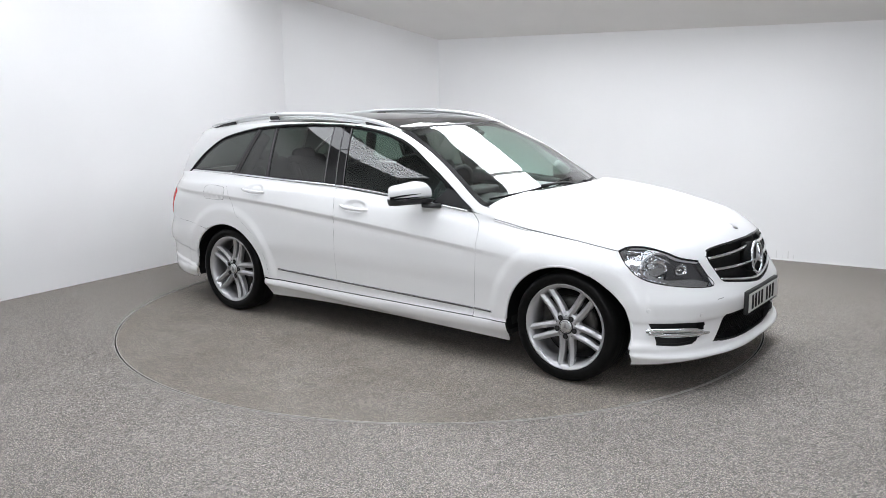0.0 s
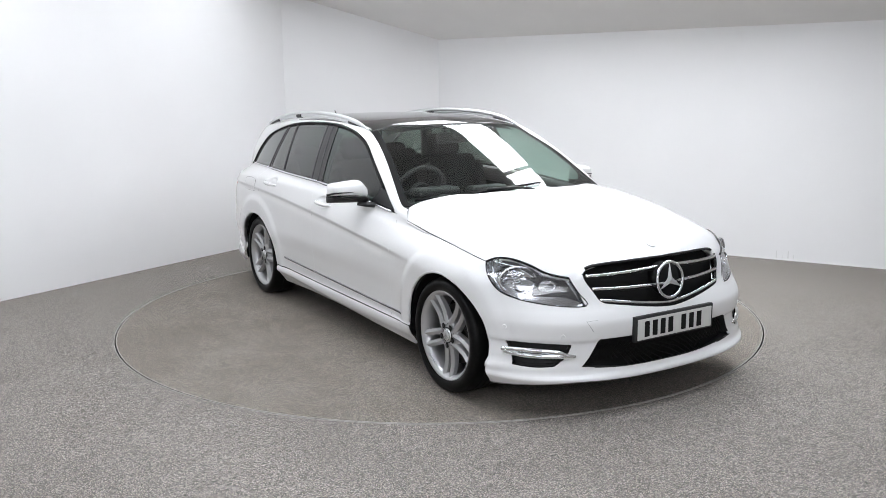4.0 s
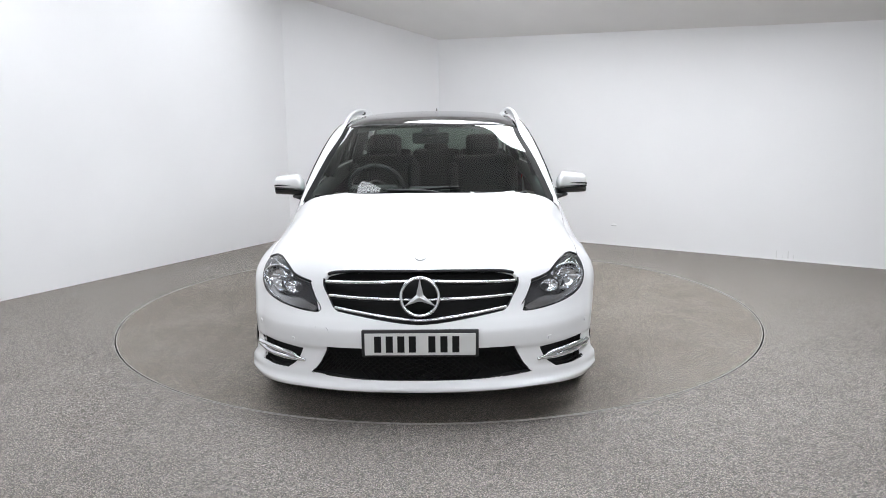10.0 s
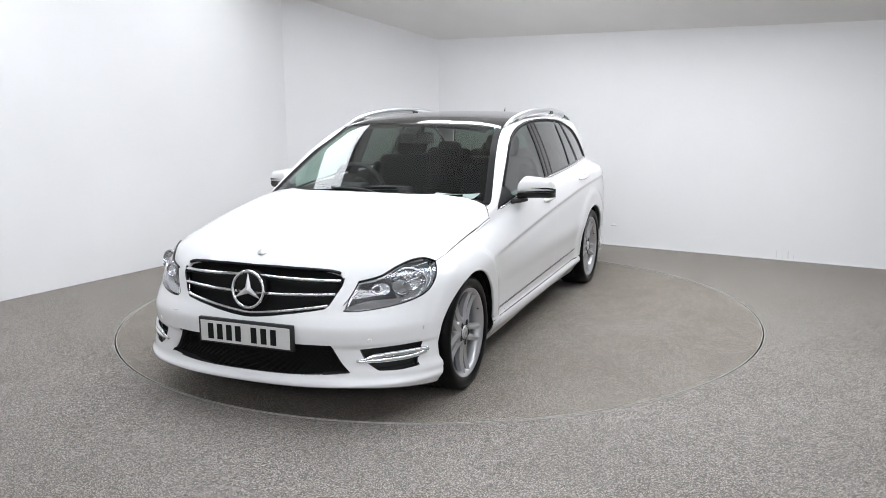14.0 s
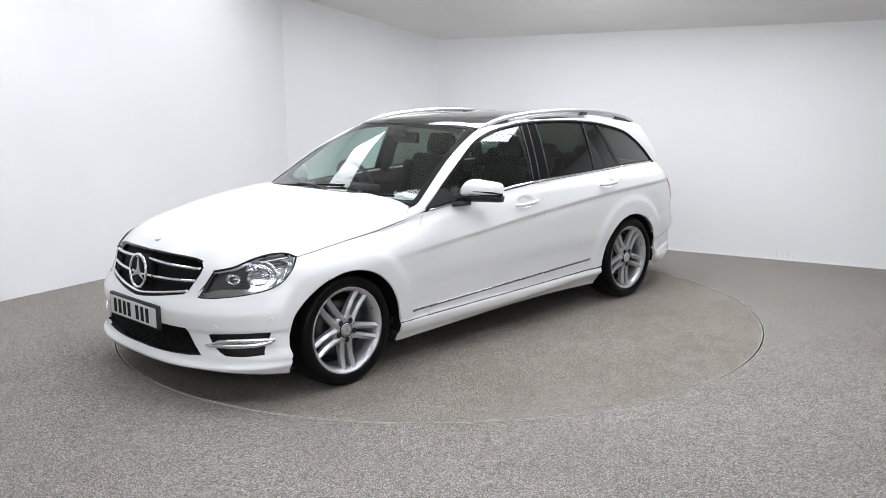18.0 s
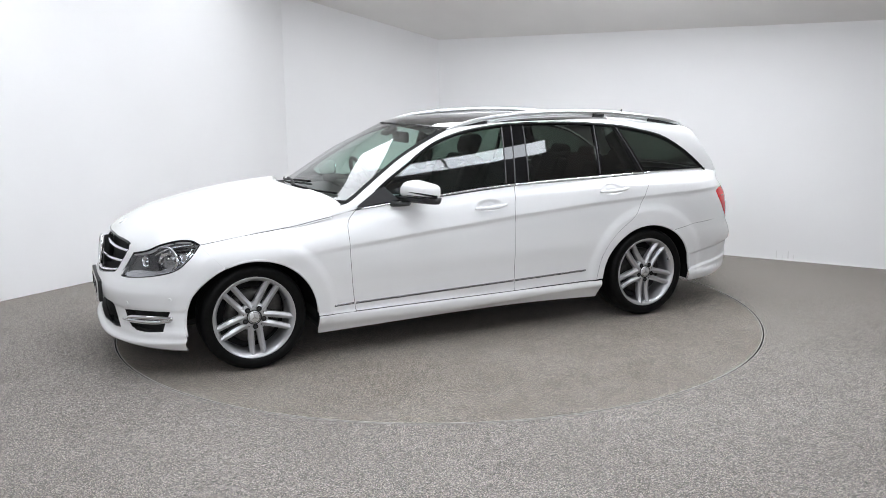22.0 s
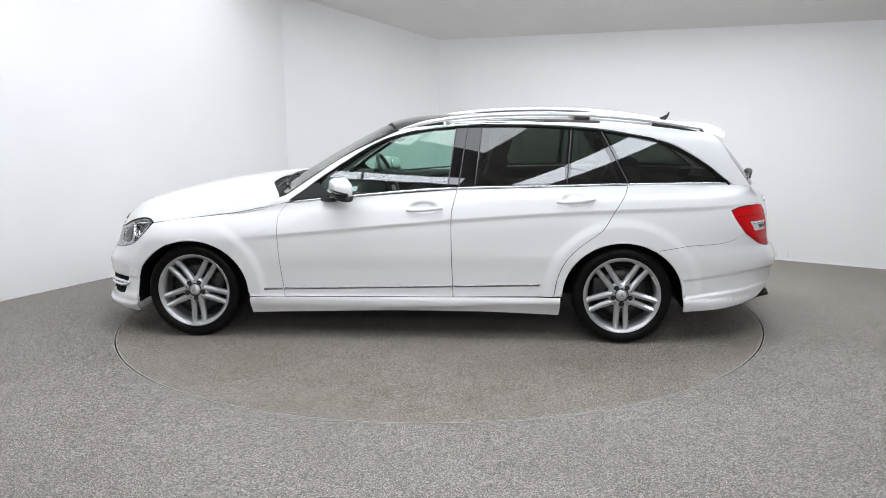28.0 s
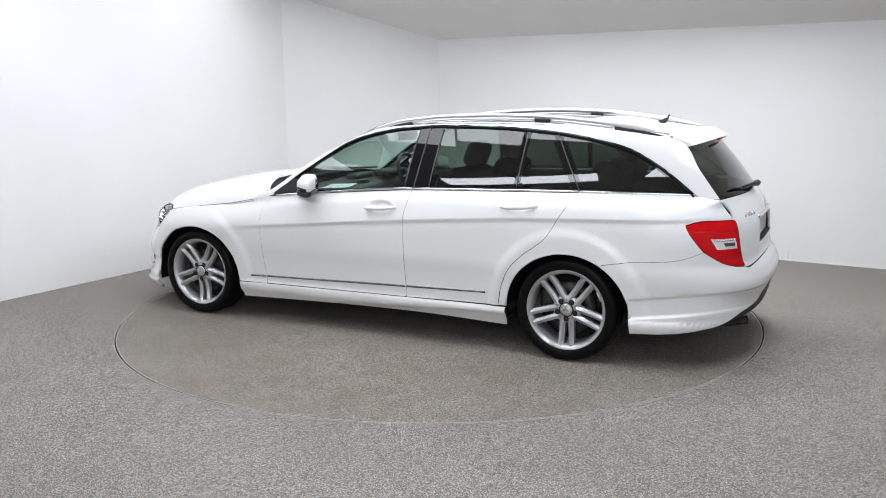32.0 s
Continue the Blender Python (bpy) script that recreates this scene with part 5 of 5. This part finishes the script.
v, f = mirror_shell()
mirrors = both("wing_mirror", v, f, M_PAINT, PAIR, "white wing mirror with black underside")
v2 = [((x - .345) * 1.09 + .345, (y - .926) * 1.03 + .926, .914 + max(0, min(.036, (z - .946) * 1.4))) for x, y, z in v]
both("mirror_base", v2, f, M_TRIM, mirrors, "black lower mirror shell")
v, f = tube([(.50, .80, .905), (.46, .84, .905), (.42, .88, .91)], [.032, .026, .022], 10, .55)
both("mirror_arm", v, f, M_TRIM, mirrors)
for up, t0, t1 in ((-.10, .42, .985), (-.52, .28, .99)):
    pts = [mirror_at(t0 + (t1 - t0) * i / 12, math.asin(up), 1.02) for i in range(13)]
    pts += [mirror_at(1, math.asin(up), 1.02).lerp(mirror_at(1, math.pi - math.asin(up), 1.02), k / 8) + Vector((0, .002, 0)) for k in range(1, 6)]
    v, f = tube(pts, [.0012 + .0048 * min(1, i / 12) for i in range(18)], 6)
    both("mirror_indicator", v, f, M_GLOSSBLACK, mirrors, "dark indicator slot")
v, f = tube([(.325, .86, .977), (.319, .862, .977)], .05, 20)
v = [(.326 - .40 * (y - .85) + (x - .325), .925 + (y - .86) * 1.45, .984 + (z - .977) * .9) for x, y, z in v]
both("mirror_glass", v, f, mat("mirror_silver", (.85, .86, .87), .02, 1.0), mirrors, "mirror glass")
tri = closed([(.735, .897), (.60, .985), (.545, 1.012)], [(.545, 1.012), (.455, .925)], [(.455, .925), (.735, .897)])
panel("mirror_triangle", tri, side, M_TRIM, None, pair=doors_f, gap=0, lift=.004, depth=.006, step=.05)

# wipers and cowl
cowl = closed([(.985, 0), (.975, .2), (.945, .4), (.87, .62), (.80, .755)], [(.80, .755), (.75, .745)], [(.75, .735), (.80, .62), (.875, .4), (.905, .2), (.915, 0)], [(.915, 0), (.905, -.2), (.875, -.4), (.80, -.62), (.75, -.735)], [(.75, -.745), (.80, -.755)], [(.80, -.755), (.87, -.62), (.945, -.4), (.975, -.2), (.985, 0)])
panel("scuttle", cowl, lambda x, y: Vector((x, y * .93, .905 - .085 * (y / .75) ** 2)), M_PLASTIC, car, "black scuttle panel", gap=0, depth=0, step=.05)
for blade, lever in (([(.79, -.69), (.85, -.46), (.878, -.22), (.872, .0), (.845, .19)], [(.925, .10), (.90, .02), (.885, -.10), (.868, -.24)]),
                     ([(.915, -.02), (.905, .18), (.875, .36), (.80, .60)], [(.93, .56), (.90, .48), (.885, .38), (.885, .28)])):
    q = [roof(x - .012, y) + Vector((.012, 0, .021)) for x, y in lever]
    v, f = tube(run(q, .05), .0085, 6)
    arm = obj("wiper", mesh_from("wiper", v, f), M_TRIM, car, "black windscreen wiper")
    q = [roof(x - .016, y) + Vector((.005, 0, .011)) for x, y in blade]
    v, f = tube(run(q, .05), .0075, 6)
    obj("wiper_blade", mesh_from("wiper_blade", v, f), M_RUBBER, arm)


# black strips laid into the shut lines to paint their shade
def seal(name, pts, pair):
    v, f = tube(side_run(run(pts, .03), -.006), .0036 if name == "door_gap_shade" else .0025, 6)
    both(name, v, f, M_TRIM, pair, "black strip laid in the panel gap as its shade")


seal("door_gap_shade", DOOR_F, doors_f)
seal("door_gap_shade", DOOR_M, doors_f)
seal("door_gap_shade", [(-.322, .288), (.2, .285), (.770, .281)], doors_f)
seal("door_gap_shade", DOOR_R, doors_r)
seal("door_gap_shade", [(-.957, .296), (-.6, .292), (-.322, .288)], doors_r)
seal("bumper_joint", BUMP_R, quarters)
for seam in (shut_l, [(.885, .800), (.850, .776), (.810, .748)]):
    # white strip lightens the bonnet gap; black line over it paints the shade
    q = [hood(x, y) for x, y in run(seam, .03)]
    v, f = tube([p - Vector((0, 0, .011)) for p in q], .006, 6)
    both("bonnet_gap_filler", v, f, M_PAINT, fenders, "white strip added to lighten the bonnet gap")
    v, f = tube([p - Vector((0, 0, .0025)) for p in q], .0014, 6)
    both("bonnet_gap_shade", v, f, M_TRIM, fenders, "thin black line drawn as the shade in the bonnet gap")
# white strip added behind the bumper joint to lighten its dark gap
v, f = tube(side_run(run(WING_NOSE, .03), -.009), .0075, 8)
both("wing_gap_filler", v, f, M_PAINT, fenders)

# rolled lips of the wheel arches
v, f = tube(side_run(a_front, -.0075), .009, 8)
both("arch_lip", v, f, M_PAINT, fenders)
v, f = tube(along(nose, BUMP_ARCH[2:], -.0075), .009, 8)
both("arch_lip", v, f, M_PAINT, (bumper, bumper))
v, f = tube(side_run(a1 + [(-1.585, .596)], -.0075), .009, 8)
both("arch_lip", v, f, M_PAINT, quarters)
v, f = tube(side_run([(-1.585, .596)] + b2, -.0075), .009, 8)
both("arch_lip", v, f, M_PAINT, (rbump, rbump))
# grey tube under the front lip, coloured as its shadowed underside
blade = mir(LIP) + LIP[1:]
v, f = tube([behind(nose, .012)(q[0], q[1] - .007) for q in run(blade, .03)], .0085, 8)
obj("lip_shade", mesh_from("lip_shade", v, f), noisy(mat("lip_shade_grey", (0.16, 0.16, 0.165), 0.5), 90.0, (0.13, 0.13, 0.135), (0.19, 0.19, 0.195)), bumper, "grey strip toned as the shaded underside of the front lip")


# ---- wheels ----
def wheel(x, sgn):
    """An alloy wheel with five twin spokes; its outer face looks along y."""
    yo, spin, badge = {(1, 1): (.861, 4, None), (1, -1): (.874, 0, 230), (-1, 1): (.870, 0, 26), (-1, -1): (.855, 21, -51)}[(1 if x > 0 else -1), sgn]
    rimv, rimf = lathe([(.212, -.20), (.225, -.19), (.221, -.10), (.205, -.075), (.213, -.03), (.224, -.012), (.2345, -.006), (.2395, -.002), (.2395, -.012)], 64)
    base = obj("wheel", mesh_from("wheel", rimv, rimf), M_RIM, car, "silver five twin-spoke alloy wheel with black tyre")
    base.matrix_basis = pose(x, sgn * yo, WHEEL_R, 0, 0, 0 if sgn > 0 else 180) @ Matrix.Rotation(radians(spin), 4, "Y")
    tv, tf = lathe([(.236, -.205), (.262, -.222), (.288, -.218), (.302, -.205), (.3085, -.18), (.3092, -.13), (.3092, -.09), (.3085, -.04), (.303, -.014), (.293, .002), (.277, .007), (.262, .006), (.248, .001), (.238, -.008), (.236, -.02)], 72)
    obj("tyre", mesh_from("tyre", tv, tf), M_RUBBER, base, "black road tyre")
    for o in (-.075, -.112, -.148):
        gv, gf = lathe([(.3096, o - .004), (.3098, o), (.3096, o + .004)], 72)
        obj("tyre_groove", mesh_from("tyre_groove", gv, gf), M_DARK, base)
    # twin spokes: two bars that run from the hub to the rim
    sv, sf = [], []
    for bar in (-1, 1):
        rows = []
        for i in range(9):
            t = i / 8
            r = .052 + (.224 - .052) * t
            off = bar * (.0245 + .0085 * t)
            wd = .0195 - .0025 * t + .003 * (t > .95)
            dep = .044 - .014 * t
            face = -.020 + .008 * t - .012 * math.sin(math.pi * t)
            rows.append([(off - wd, face - dep), (off - wd * .94, face - .011), (off - wd * .12, face), (off + wd * .12, face), (off + wd * .94, face - .011), (off + wd, face - dep)])
            k = len(sv)
            sv += [(q, o, r) for q, o in rows[-1]]
            if i:
                sf += [(k - 6 + j, k - 5 + j, k + 1 + j, k + j) for j in range(5)]
    spoke_me = mesh_from("spoke", sv, sf, False)
    spoke_me.materials.append(M_RIM)
    for i in range(5):
        s = obj("twin_spoke", spoke_me, M_RIM, base)
        s.matrix_basis = Matrix.Rotation(radians(180 + 72 * i), 4, "Y")
    hv, hf = lathe([(.086, -.060), (.086, -.044), (.078, -.030), (.045, -.024), (.034, -.026)], 40)
    obj("hub_plate", mesh_from("hub_plate", hv, hf), M_RIM, base)
    cv, cf = lathe([(.037, -.030), (.037, -.020), (.032, -.016), (.0005, -.0145)], 32)
    cap = obj("hub_cap", mesh_from("hub_cap", cv, cf), M_SATIN, base, "round silver hub cap")
    av, af = lathe([(.0375, -.0235), (.044, -.0225), (.0445, -.026)], 32)
    obj("hub_ring", mesh_from("hub_ring", av, af), M_TRIM, base, "dark ring round the hub")
    for a in (90, 210, 330):
        c, q = math.cos(radians(a)), math.sin(radians(a))
        av = [(.026 * c, -.0152, .026 * q), (-.006 * q, -.0150, .006 * c), (0, -.0125, 0), (.006 * q, -.0150, -.006 * c)]
        obj("cap_arm", mesh_from("cap_arm", av, [(0, 1, 2), (0, 2, 3), (2, 1, 0), (3, 2, 0)], False), M_RIM, cap)
    av, af = lathe([(.0335, -.0185), (.0315, -.0150), (.0290, -.0158)], 32)
    obj("cap_ring", mesh_from("cap_ring", av, af), M_SMOKED, cap, "dark ring round the hub cap")
    for i in range(5):
        a = radians(90 + 72 * i)
        dv, df = lathe([(.0045, -.0268), (.0005, -.0262)], 10)
        obj("hub_dot", mesh_from("hub_dot", [(x + .060 * math.cos(a), y, z + .060 * math.sin(a)) for x, y, z in dv], df), M_DARK, base)
    if badge is not None:
        mark = part("rim_badge", box_bm((.009, .003, .058), (.2165, -.017, 0), .001, 1), M_SATIN, base, "small bright badge on the rim")
        mark.matrix_basis = Matrix.Rotation(radians(badge - 180), 4, "Y")
    for i in range(5):
        a = radians(90 + 36 + 72 * i)
        # flat black disc paints the shaded depth of a bolt hole
        bv, bf = lathe([(.0158, -.0215), (.0005, -.0210)], 20)
        bolt = obj("bolt_hole_shade", mesh_from("bolt_hole_shade", bv, bf), M_DARK, base)
        bolt.location = (.056 * math.cos(a), .0005, .056 * math.sin(a))
        nv, nf = lathe([(.0075, -.0235), (.007, -.0195), (.0005, -.019)], 6)
        obj("wheel_bolt", mesh_from("wheel_bolt", nv, nf, False), M_PLASTIC, bolt)
    dv, df = lathe([(.07, -.10), (.07, -.075), (.160, -.085), (.160, -.11), (.07, -.11)], 48)
    obj("brake_disc", mesh_from("brake_disc", dv, df), M_DISCM, base, "grey iron brake disc")
    bm = box_bm((.09, .05, .15), (.135 * (-1 if (x > 0) == (sgn > 0) else 1), -.105, .03), .015)
    part("brake_caliper", bm, M_DISCM, base)
    kv, kf = lathe([(.0005, -.15), (.205, -.15)], 40)
    obj("backing_plate", mesh_from("backing_plate", kv, kf), M_DARK, base)
    vv, vf = tube([(-.19 , -.02, .075), (-.185, -.012, .073)], .004, 8)
    obj("valve", mesh_from("valve", vv, vf), M_TRIM, base)
    return base


for wx in (AXLE, -AXLE):
    for ws in (1, -1):
        wheel(wx, ws)
        # arch liner
        lv, lf = [], []
        for i in range(25):
            a = radians(-12 + 204 * i / 24)
            for y in (1, .60, .45):
                lx, lz = wx + .385 * math.cos(a), ARCH_Z + .362 * math.sin(a)
                lv.append((lx, ws * (min(.845, side(lx, max(lz, .22)).y - .03) if y == 1 else y), lz))
        lf = [(3 * i + k, 3 * i + k + 1, 3 * i + k + 4, 3 * i + k + 3) for i in range(24) for k in range(2)]
        k = len(lv)
        lv.append((wx, ws * .45, ARCH_Z))
        lf += [(3 * i + 2, 3 * i + 5, k) for i in range(24)]
        obj("arch_liner", mesh_from("arch_liner", lv, lf), M_BLACK, car, "black wheel arch liner")

# underside, and black sheets added behind the panels to darken their gaps
for x0, x1, y1, z0, z1 in ((1.93, 1.76, .50, .22, .50), (1.76, 1.0, .44, .20, .60), (1.0, -1.0, .80, .19, .30), (-1.0, -1.76, .44, .22, .6), (-1.76, -2.18, .52, .24, .5)):
    part("underbody", box_bm((x0 - x1, 2 * y1, z1 - z0), ((x0 + x1) / 2, 0, (z0 + z1) / 2), .01), M_PLASTIC, car, "dark underbody")
shell = closed([(1.0, .29), (1.0, .76), (.80, .81)], [(.80, .81), (-.35, .945), (-1.0, .965)], [(-1.0, .965), (-1.0, .29)], [(-1.0, .29), (1.0, .29)])
panel("gap_backing", shell, lambda x, z: side(x, z) - Vector((0, .03, 0)), M_DARK, None, pair=PAIR, gap=0, depth=0, step=.12)
shell2 = closed([(-1.0, .70), (-1.15, .72), (-1.38, .72), (-1.7, .68), (-2.0, .66)], [(-2.0, .66), (-2.05, .96)], [(-2.05, .96), (-1.0, .965)], [(-1.0, .965), (-1.0, .70)])
panel("gap_backing", shell2, lambda x, z: side(x, z) - Vector((0, .03, 0)), M_DARK, None, pair=PAIR, gap=0, depth=0, step=.12)
lining = closed([(-1.0, .60), (1.0, .60)], [(1.0, .60), (.95, .95)], [(.95, .95), (-.95, .95)], [(-.95, .95), (-1.0, .60)])
panel("boot_lining", lining, behind(rear, .04), M_DARK, car, "dark boot lining", gap=0, depth=0, step=.12)
hb = closed([(1.95, -.3), (1.95, .3), (1.6, .74), (.82, .74)], [(.82, .74), (.82, -.74)], [(.82, -.74), (1.6, -.74), (1.95, -.3)])
panel("engine_bay", hb, lambda x, y: hood(x, y) - Vector((0, 0, .035)), M_DARK, car, gap=0, depth=0, step=.15)

# ---- cabin ----
part("cabin_floor", box_bm((1.7, 1.4, .04), (-.1, 0, .32), .01), M_DASH, car, "dark cabin floor")
part("boot_floor", box_bm((.8, .95, .04), (-1.72, 0, .66), .01), M_DASH, car, "dark boot floor")
hd = closed([(.12, -.50), (.15, 0), (.12, .50)], [(.12, .50), (-1.8, .48)], [(-1.8, .48), (-1.8, -.48)], [(-1.8, -.48), (.12, -.50)])
panel("headliner", hd, lambda x, y: roof(x, y) - Vector((0, 0, .03)), M_LINER, car, "grey headliner", gap=0, depth=0, step=.15)
v, f = [], []
dash = [(.98, .80), (.94, .88), (.80, .900), (.62, .908), (.46, .903), (.40, .87), (.42, .74), (.50, .55)]
ys = [-.72 + 1.44 * i / 24 for i in range(25)]
for y in ys:
    hump = .035 * math.exp(-((y + .36) / .16) ** 2) - .05 * (abs(y) / .72) ** 6
    for i, (x, z) in enumerate(dash):
        v.append((x - .05 * (y / .72) ** 2, y, z + (hump if 1 < i < 6 else hump * .3)))
m = len(dash)
f = [(i * m + k, (i + 1) * m + k, (i + 1) * m + k + 1, i * m + k + 1) for i in range(24) for k in range(m - 1)]
dashboard = obj("dashboard", mesh_from("dashboard", v, f), M_DASH, car, "black moulded dashboard")
part("instrument_hood", box_bm((.14, .30, .05), (.47, -.36, .955), .02, 3), M_DASH, dashboard)
part("screen_lid", box_bm((.10, .26, .04), (.52, 0, .955), .015, 3), M_DASH, dashboard)
part("console", box_bm((.85, .22, .30), (.05, 0, .50), .04, 3), M_DASH, car, "black centre console")
# steering wheel on the right-hand side
SW = Matrix.Translation((.27, -.36, .93)) @ Matrix.Rotation(radians(-66), 4, "Y")
ring = [SW @ Vector((.182 * math.cos(2 * math.pi * i / 40), .182 * math.sin(2 * math.pi * i / 40), 0)) for i in range(41)]
v, f = tube(ring, .015, 10)
steer = obj("steering_wheel", mesh_from("steering_wheel", v, f), M_DASH, car, "black three-spoke steering wheel")
v, f = lathe([(.0005, .03), (.05, .028), (.07, .012), (.07, -.02)], 24, "z")
obj("airbag_boss", mesh_from("airbag_boss", [SW @ Vector(q) for q in v], f), M_DASH, steer)
for a in (0, 180, 270):
    q = [SW @ Vector((-r * math.cos(radians(a + 90)), r * math.sin(radians(a + 90)), .0)) for r in (.05, .11, .178)]
    v, f = tube(q, .014, 8)
    obj("wheel_spoke", mesh_from("wheel_spoke", v, f), M_SATIN if a == 270 else M_DASH, steer)
# inside mirror
mi = part("inside_mirror", box_bm((.035, .25, .075), (.115, 0, 1.262), .016, 3), M_TRIM, car, "black inside mirror")
v, f = tube([(.13, 0, 1.275), (.20, 0, 1.31), (.22, 0, 1.325)], .016, 8)
obj("mirror_stalk", mesh_from("mirror_stalk", v, f), M_TRIM, mi)
part("sensor_housing", box_bm((.10, .11, .03), (.20, 0, 1.306), .012, 2, Matrix.Rotation(radians(26), 4, "Y")), M_TRIM, mi)


def seat(x, y, wide=.50, lean=22, head=True, top=.715):
    s = part("seat", box_bm((.52, wide, .16), (x + .05, y, .50), .055, 4), M_CLOTH, car, "black fabric seat")
    m = Matrix.Translation((x - .20, y, .52)) @ Matrix.Rotation(radians(-lean), 4, "Y")
    part("backrest", box_bm((.14, wide, .60), (0, 0, .31), .055, 4), M_CLOTH, s).matrix_basis = m
    for q in (-1, 1):
        part("side_bolster", box_bm((.20, .075, .50), (.03, q * (wide / 2 - .03), .28), .035, 3), M_CLOTH, s).matrix_basis = m
    if head:
        h = part("headrest", box_bm((.10, .25 if top > .7 else .21, .165), (.015, 0, top - .02), .045, 4), M_CLOTH, s)
        h.matrix_basis = m
        for q in (-.06, .06):
            v, f = tube([(0, q, .58), (0.005, q, top - .04)], .006, 8)
            obj("headrest_post", mesh_from("headrest_post", v, f), M_CHROME, s).matrix_basis = m


seat(-.16, -.37)
seat(-.16, .37)
for y in (-.40, 0, .40):
    seat(-1.02, y, .40, 24, True, .605)
part("parcel_cover", box_bm((.5, 1.05, .02), (-1.65, 0, .93), .008), M_DASH, car, "black load cover")
for q in (1, -1):
    v, f = [], []
    pil = [(-.375, 1.30), (-.385, 1.2), (-.37, 1.05), (-.36, .95)]
    v, f = tube([side(x, z) - Vector((0, .045, 0)) for x, z in pil], .035, 8)
    if q < 0:
        v, f = mirrored(v, f)
    obj("pillar_trim", mesh_from("pillar_trim", v, f), M_DASH, car, "dark pillar trim")
    trim = [(.62, .90), (.2, .925), (-.35, .945), (-.9, .955), (-1.4, .96), (-1.95, .95)]
    v, f = tube([side(x, z) - Vector((0, .06, .03)) for x, z in trim], .05, 8)
    if q < 0:
        v, f = mirrored(v, f)
    obj("door_card", mesh_from("door_card", v, f), M_DASH, car, "black inner door top")
    pil = [(-1.24, 1.27), (-1.28, 1.2), (-1.33, 1.1), (-1.385, 1.0)]
    v, f = tube([side(x, z) - Vector((0, .07, 0)) for x, z in pil], .04, 8)
    if q < 0:
        v, f = mirrored(v, f)
    obj("pillar_trim", mesh_from("pillar_trim", v, f), M_DASH, car, "dark pillar trim")


# sheet of paper on the dashboard, a little curled
M_PAPER = noisy(mat("white_paper", (0.88, 0.86, 0.90), 0.6), 30.0, (0.86, 0.84, 0.88), (0.90, 0.88, 0.92))
v, f = [], []
for top in (0.0007, 0.0):
    for i in range(9):
        for k in range(7):
            v.append((.205 * (k / 6 - .5), .292 * (i / 8 - .5), .010 * (abs(i / 4 - 1)) ** 2 + .006 * (1 - k / 6) ** 2 + top))
f = [(i * 7 + k, (i + 1) * 7 + k, (i + 1) * 7 + k + 1, i * 7 + k + 1)[::-1] for i in range(8) for k in range(6)]
f += [tuple(63 + q for q in r[::-1]) for r in f]
sheet = tagged(obj("paper_sheet", mesh_from("paper_sheet", v, f), M_PAPER), "white printed paper sheet lying on the black dashboard", "paper")
M_INK = mat("pale_blue_print", (0.40, 0.48, 0.62), 0.6)
for k, (y0, y1) in enumerate(((-.11, .02), (-.11, .09), (-.11, .07))):
    x = .06 - .035 * k
    z = lambda y: .010 * (abs(y / .146)) ** 2 + .006 * (.5 - x / .205) ** 2 + .0016
    ys = [y0 + (y1 - y0) * i / 6 for i in range(7)]
    v = [(x + o, y, z(y)) for y in ys for o in (-.005, .005)]
    obj("print_bar", mesh_from("print_bar", v, [(2 * i, 2 * i + 1, 2 * i + 3, 2 * i + 2) for i in range(6)]), M_INK, sheet)


# ---- the turntable and the car on it turn ----
TURN = [(0, -36.98), (6, -69.27), (9, -85.74), (13, -107.64), (19, -139.93), (23, -160.71), (28.7, -189.36), (32, -206.35)]
CAR_ON_DISC = pose(0.1517, -0.0418, 0)
SHEET_IN_CAR = pose(.47, .42, .909, 0, 1, 8)


def motions():
    ts = [t for t, _ in TURN]
    an = [a for _, a in TURN]
    walk(turntable, [(t, pose(0, 0, 0, 0, 0, a)) for t, a in zip(ts, an)])
    walk(car, [(t, pose(0, 0, 0, 0, 0, a) @ CAR_ON_DISC) for t, a in zip(ts, an)])
    walk(sheet, [(t, pose(0, 0, 0, 0, 0, a) @ CAR_ON_DISC @ SHEET_IN_CAR) for t, a in zip(ts, an)])


motions()
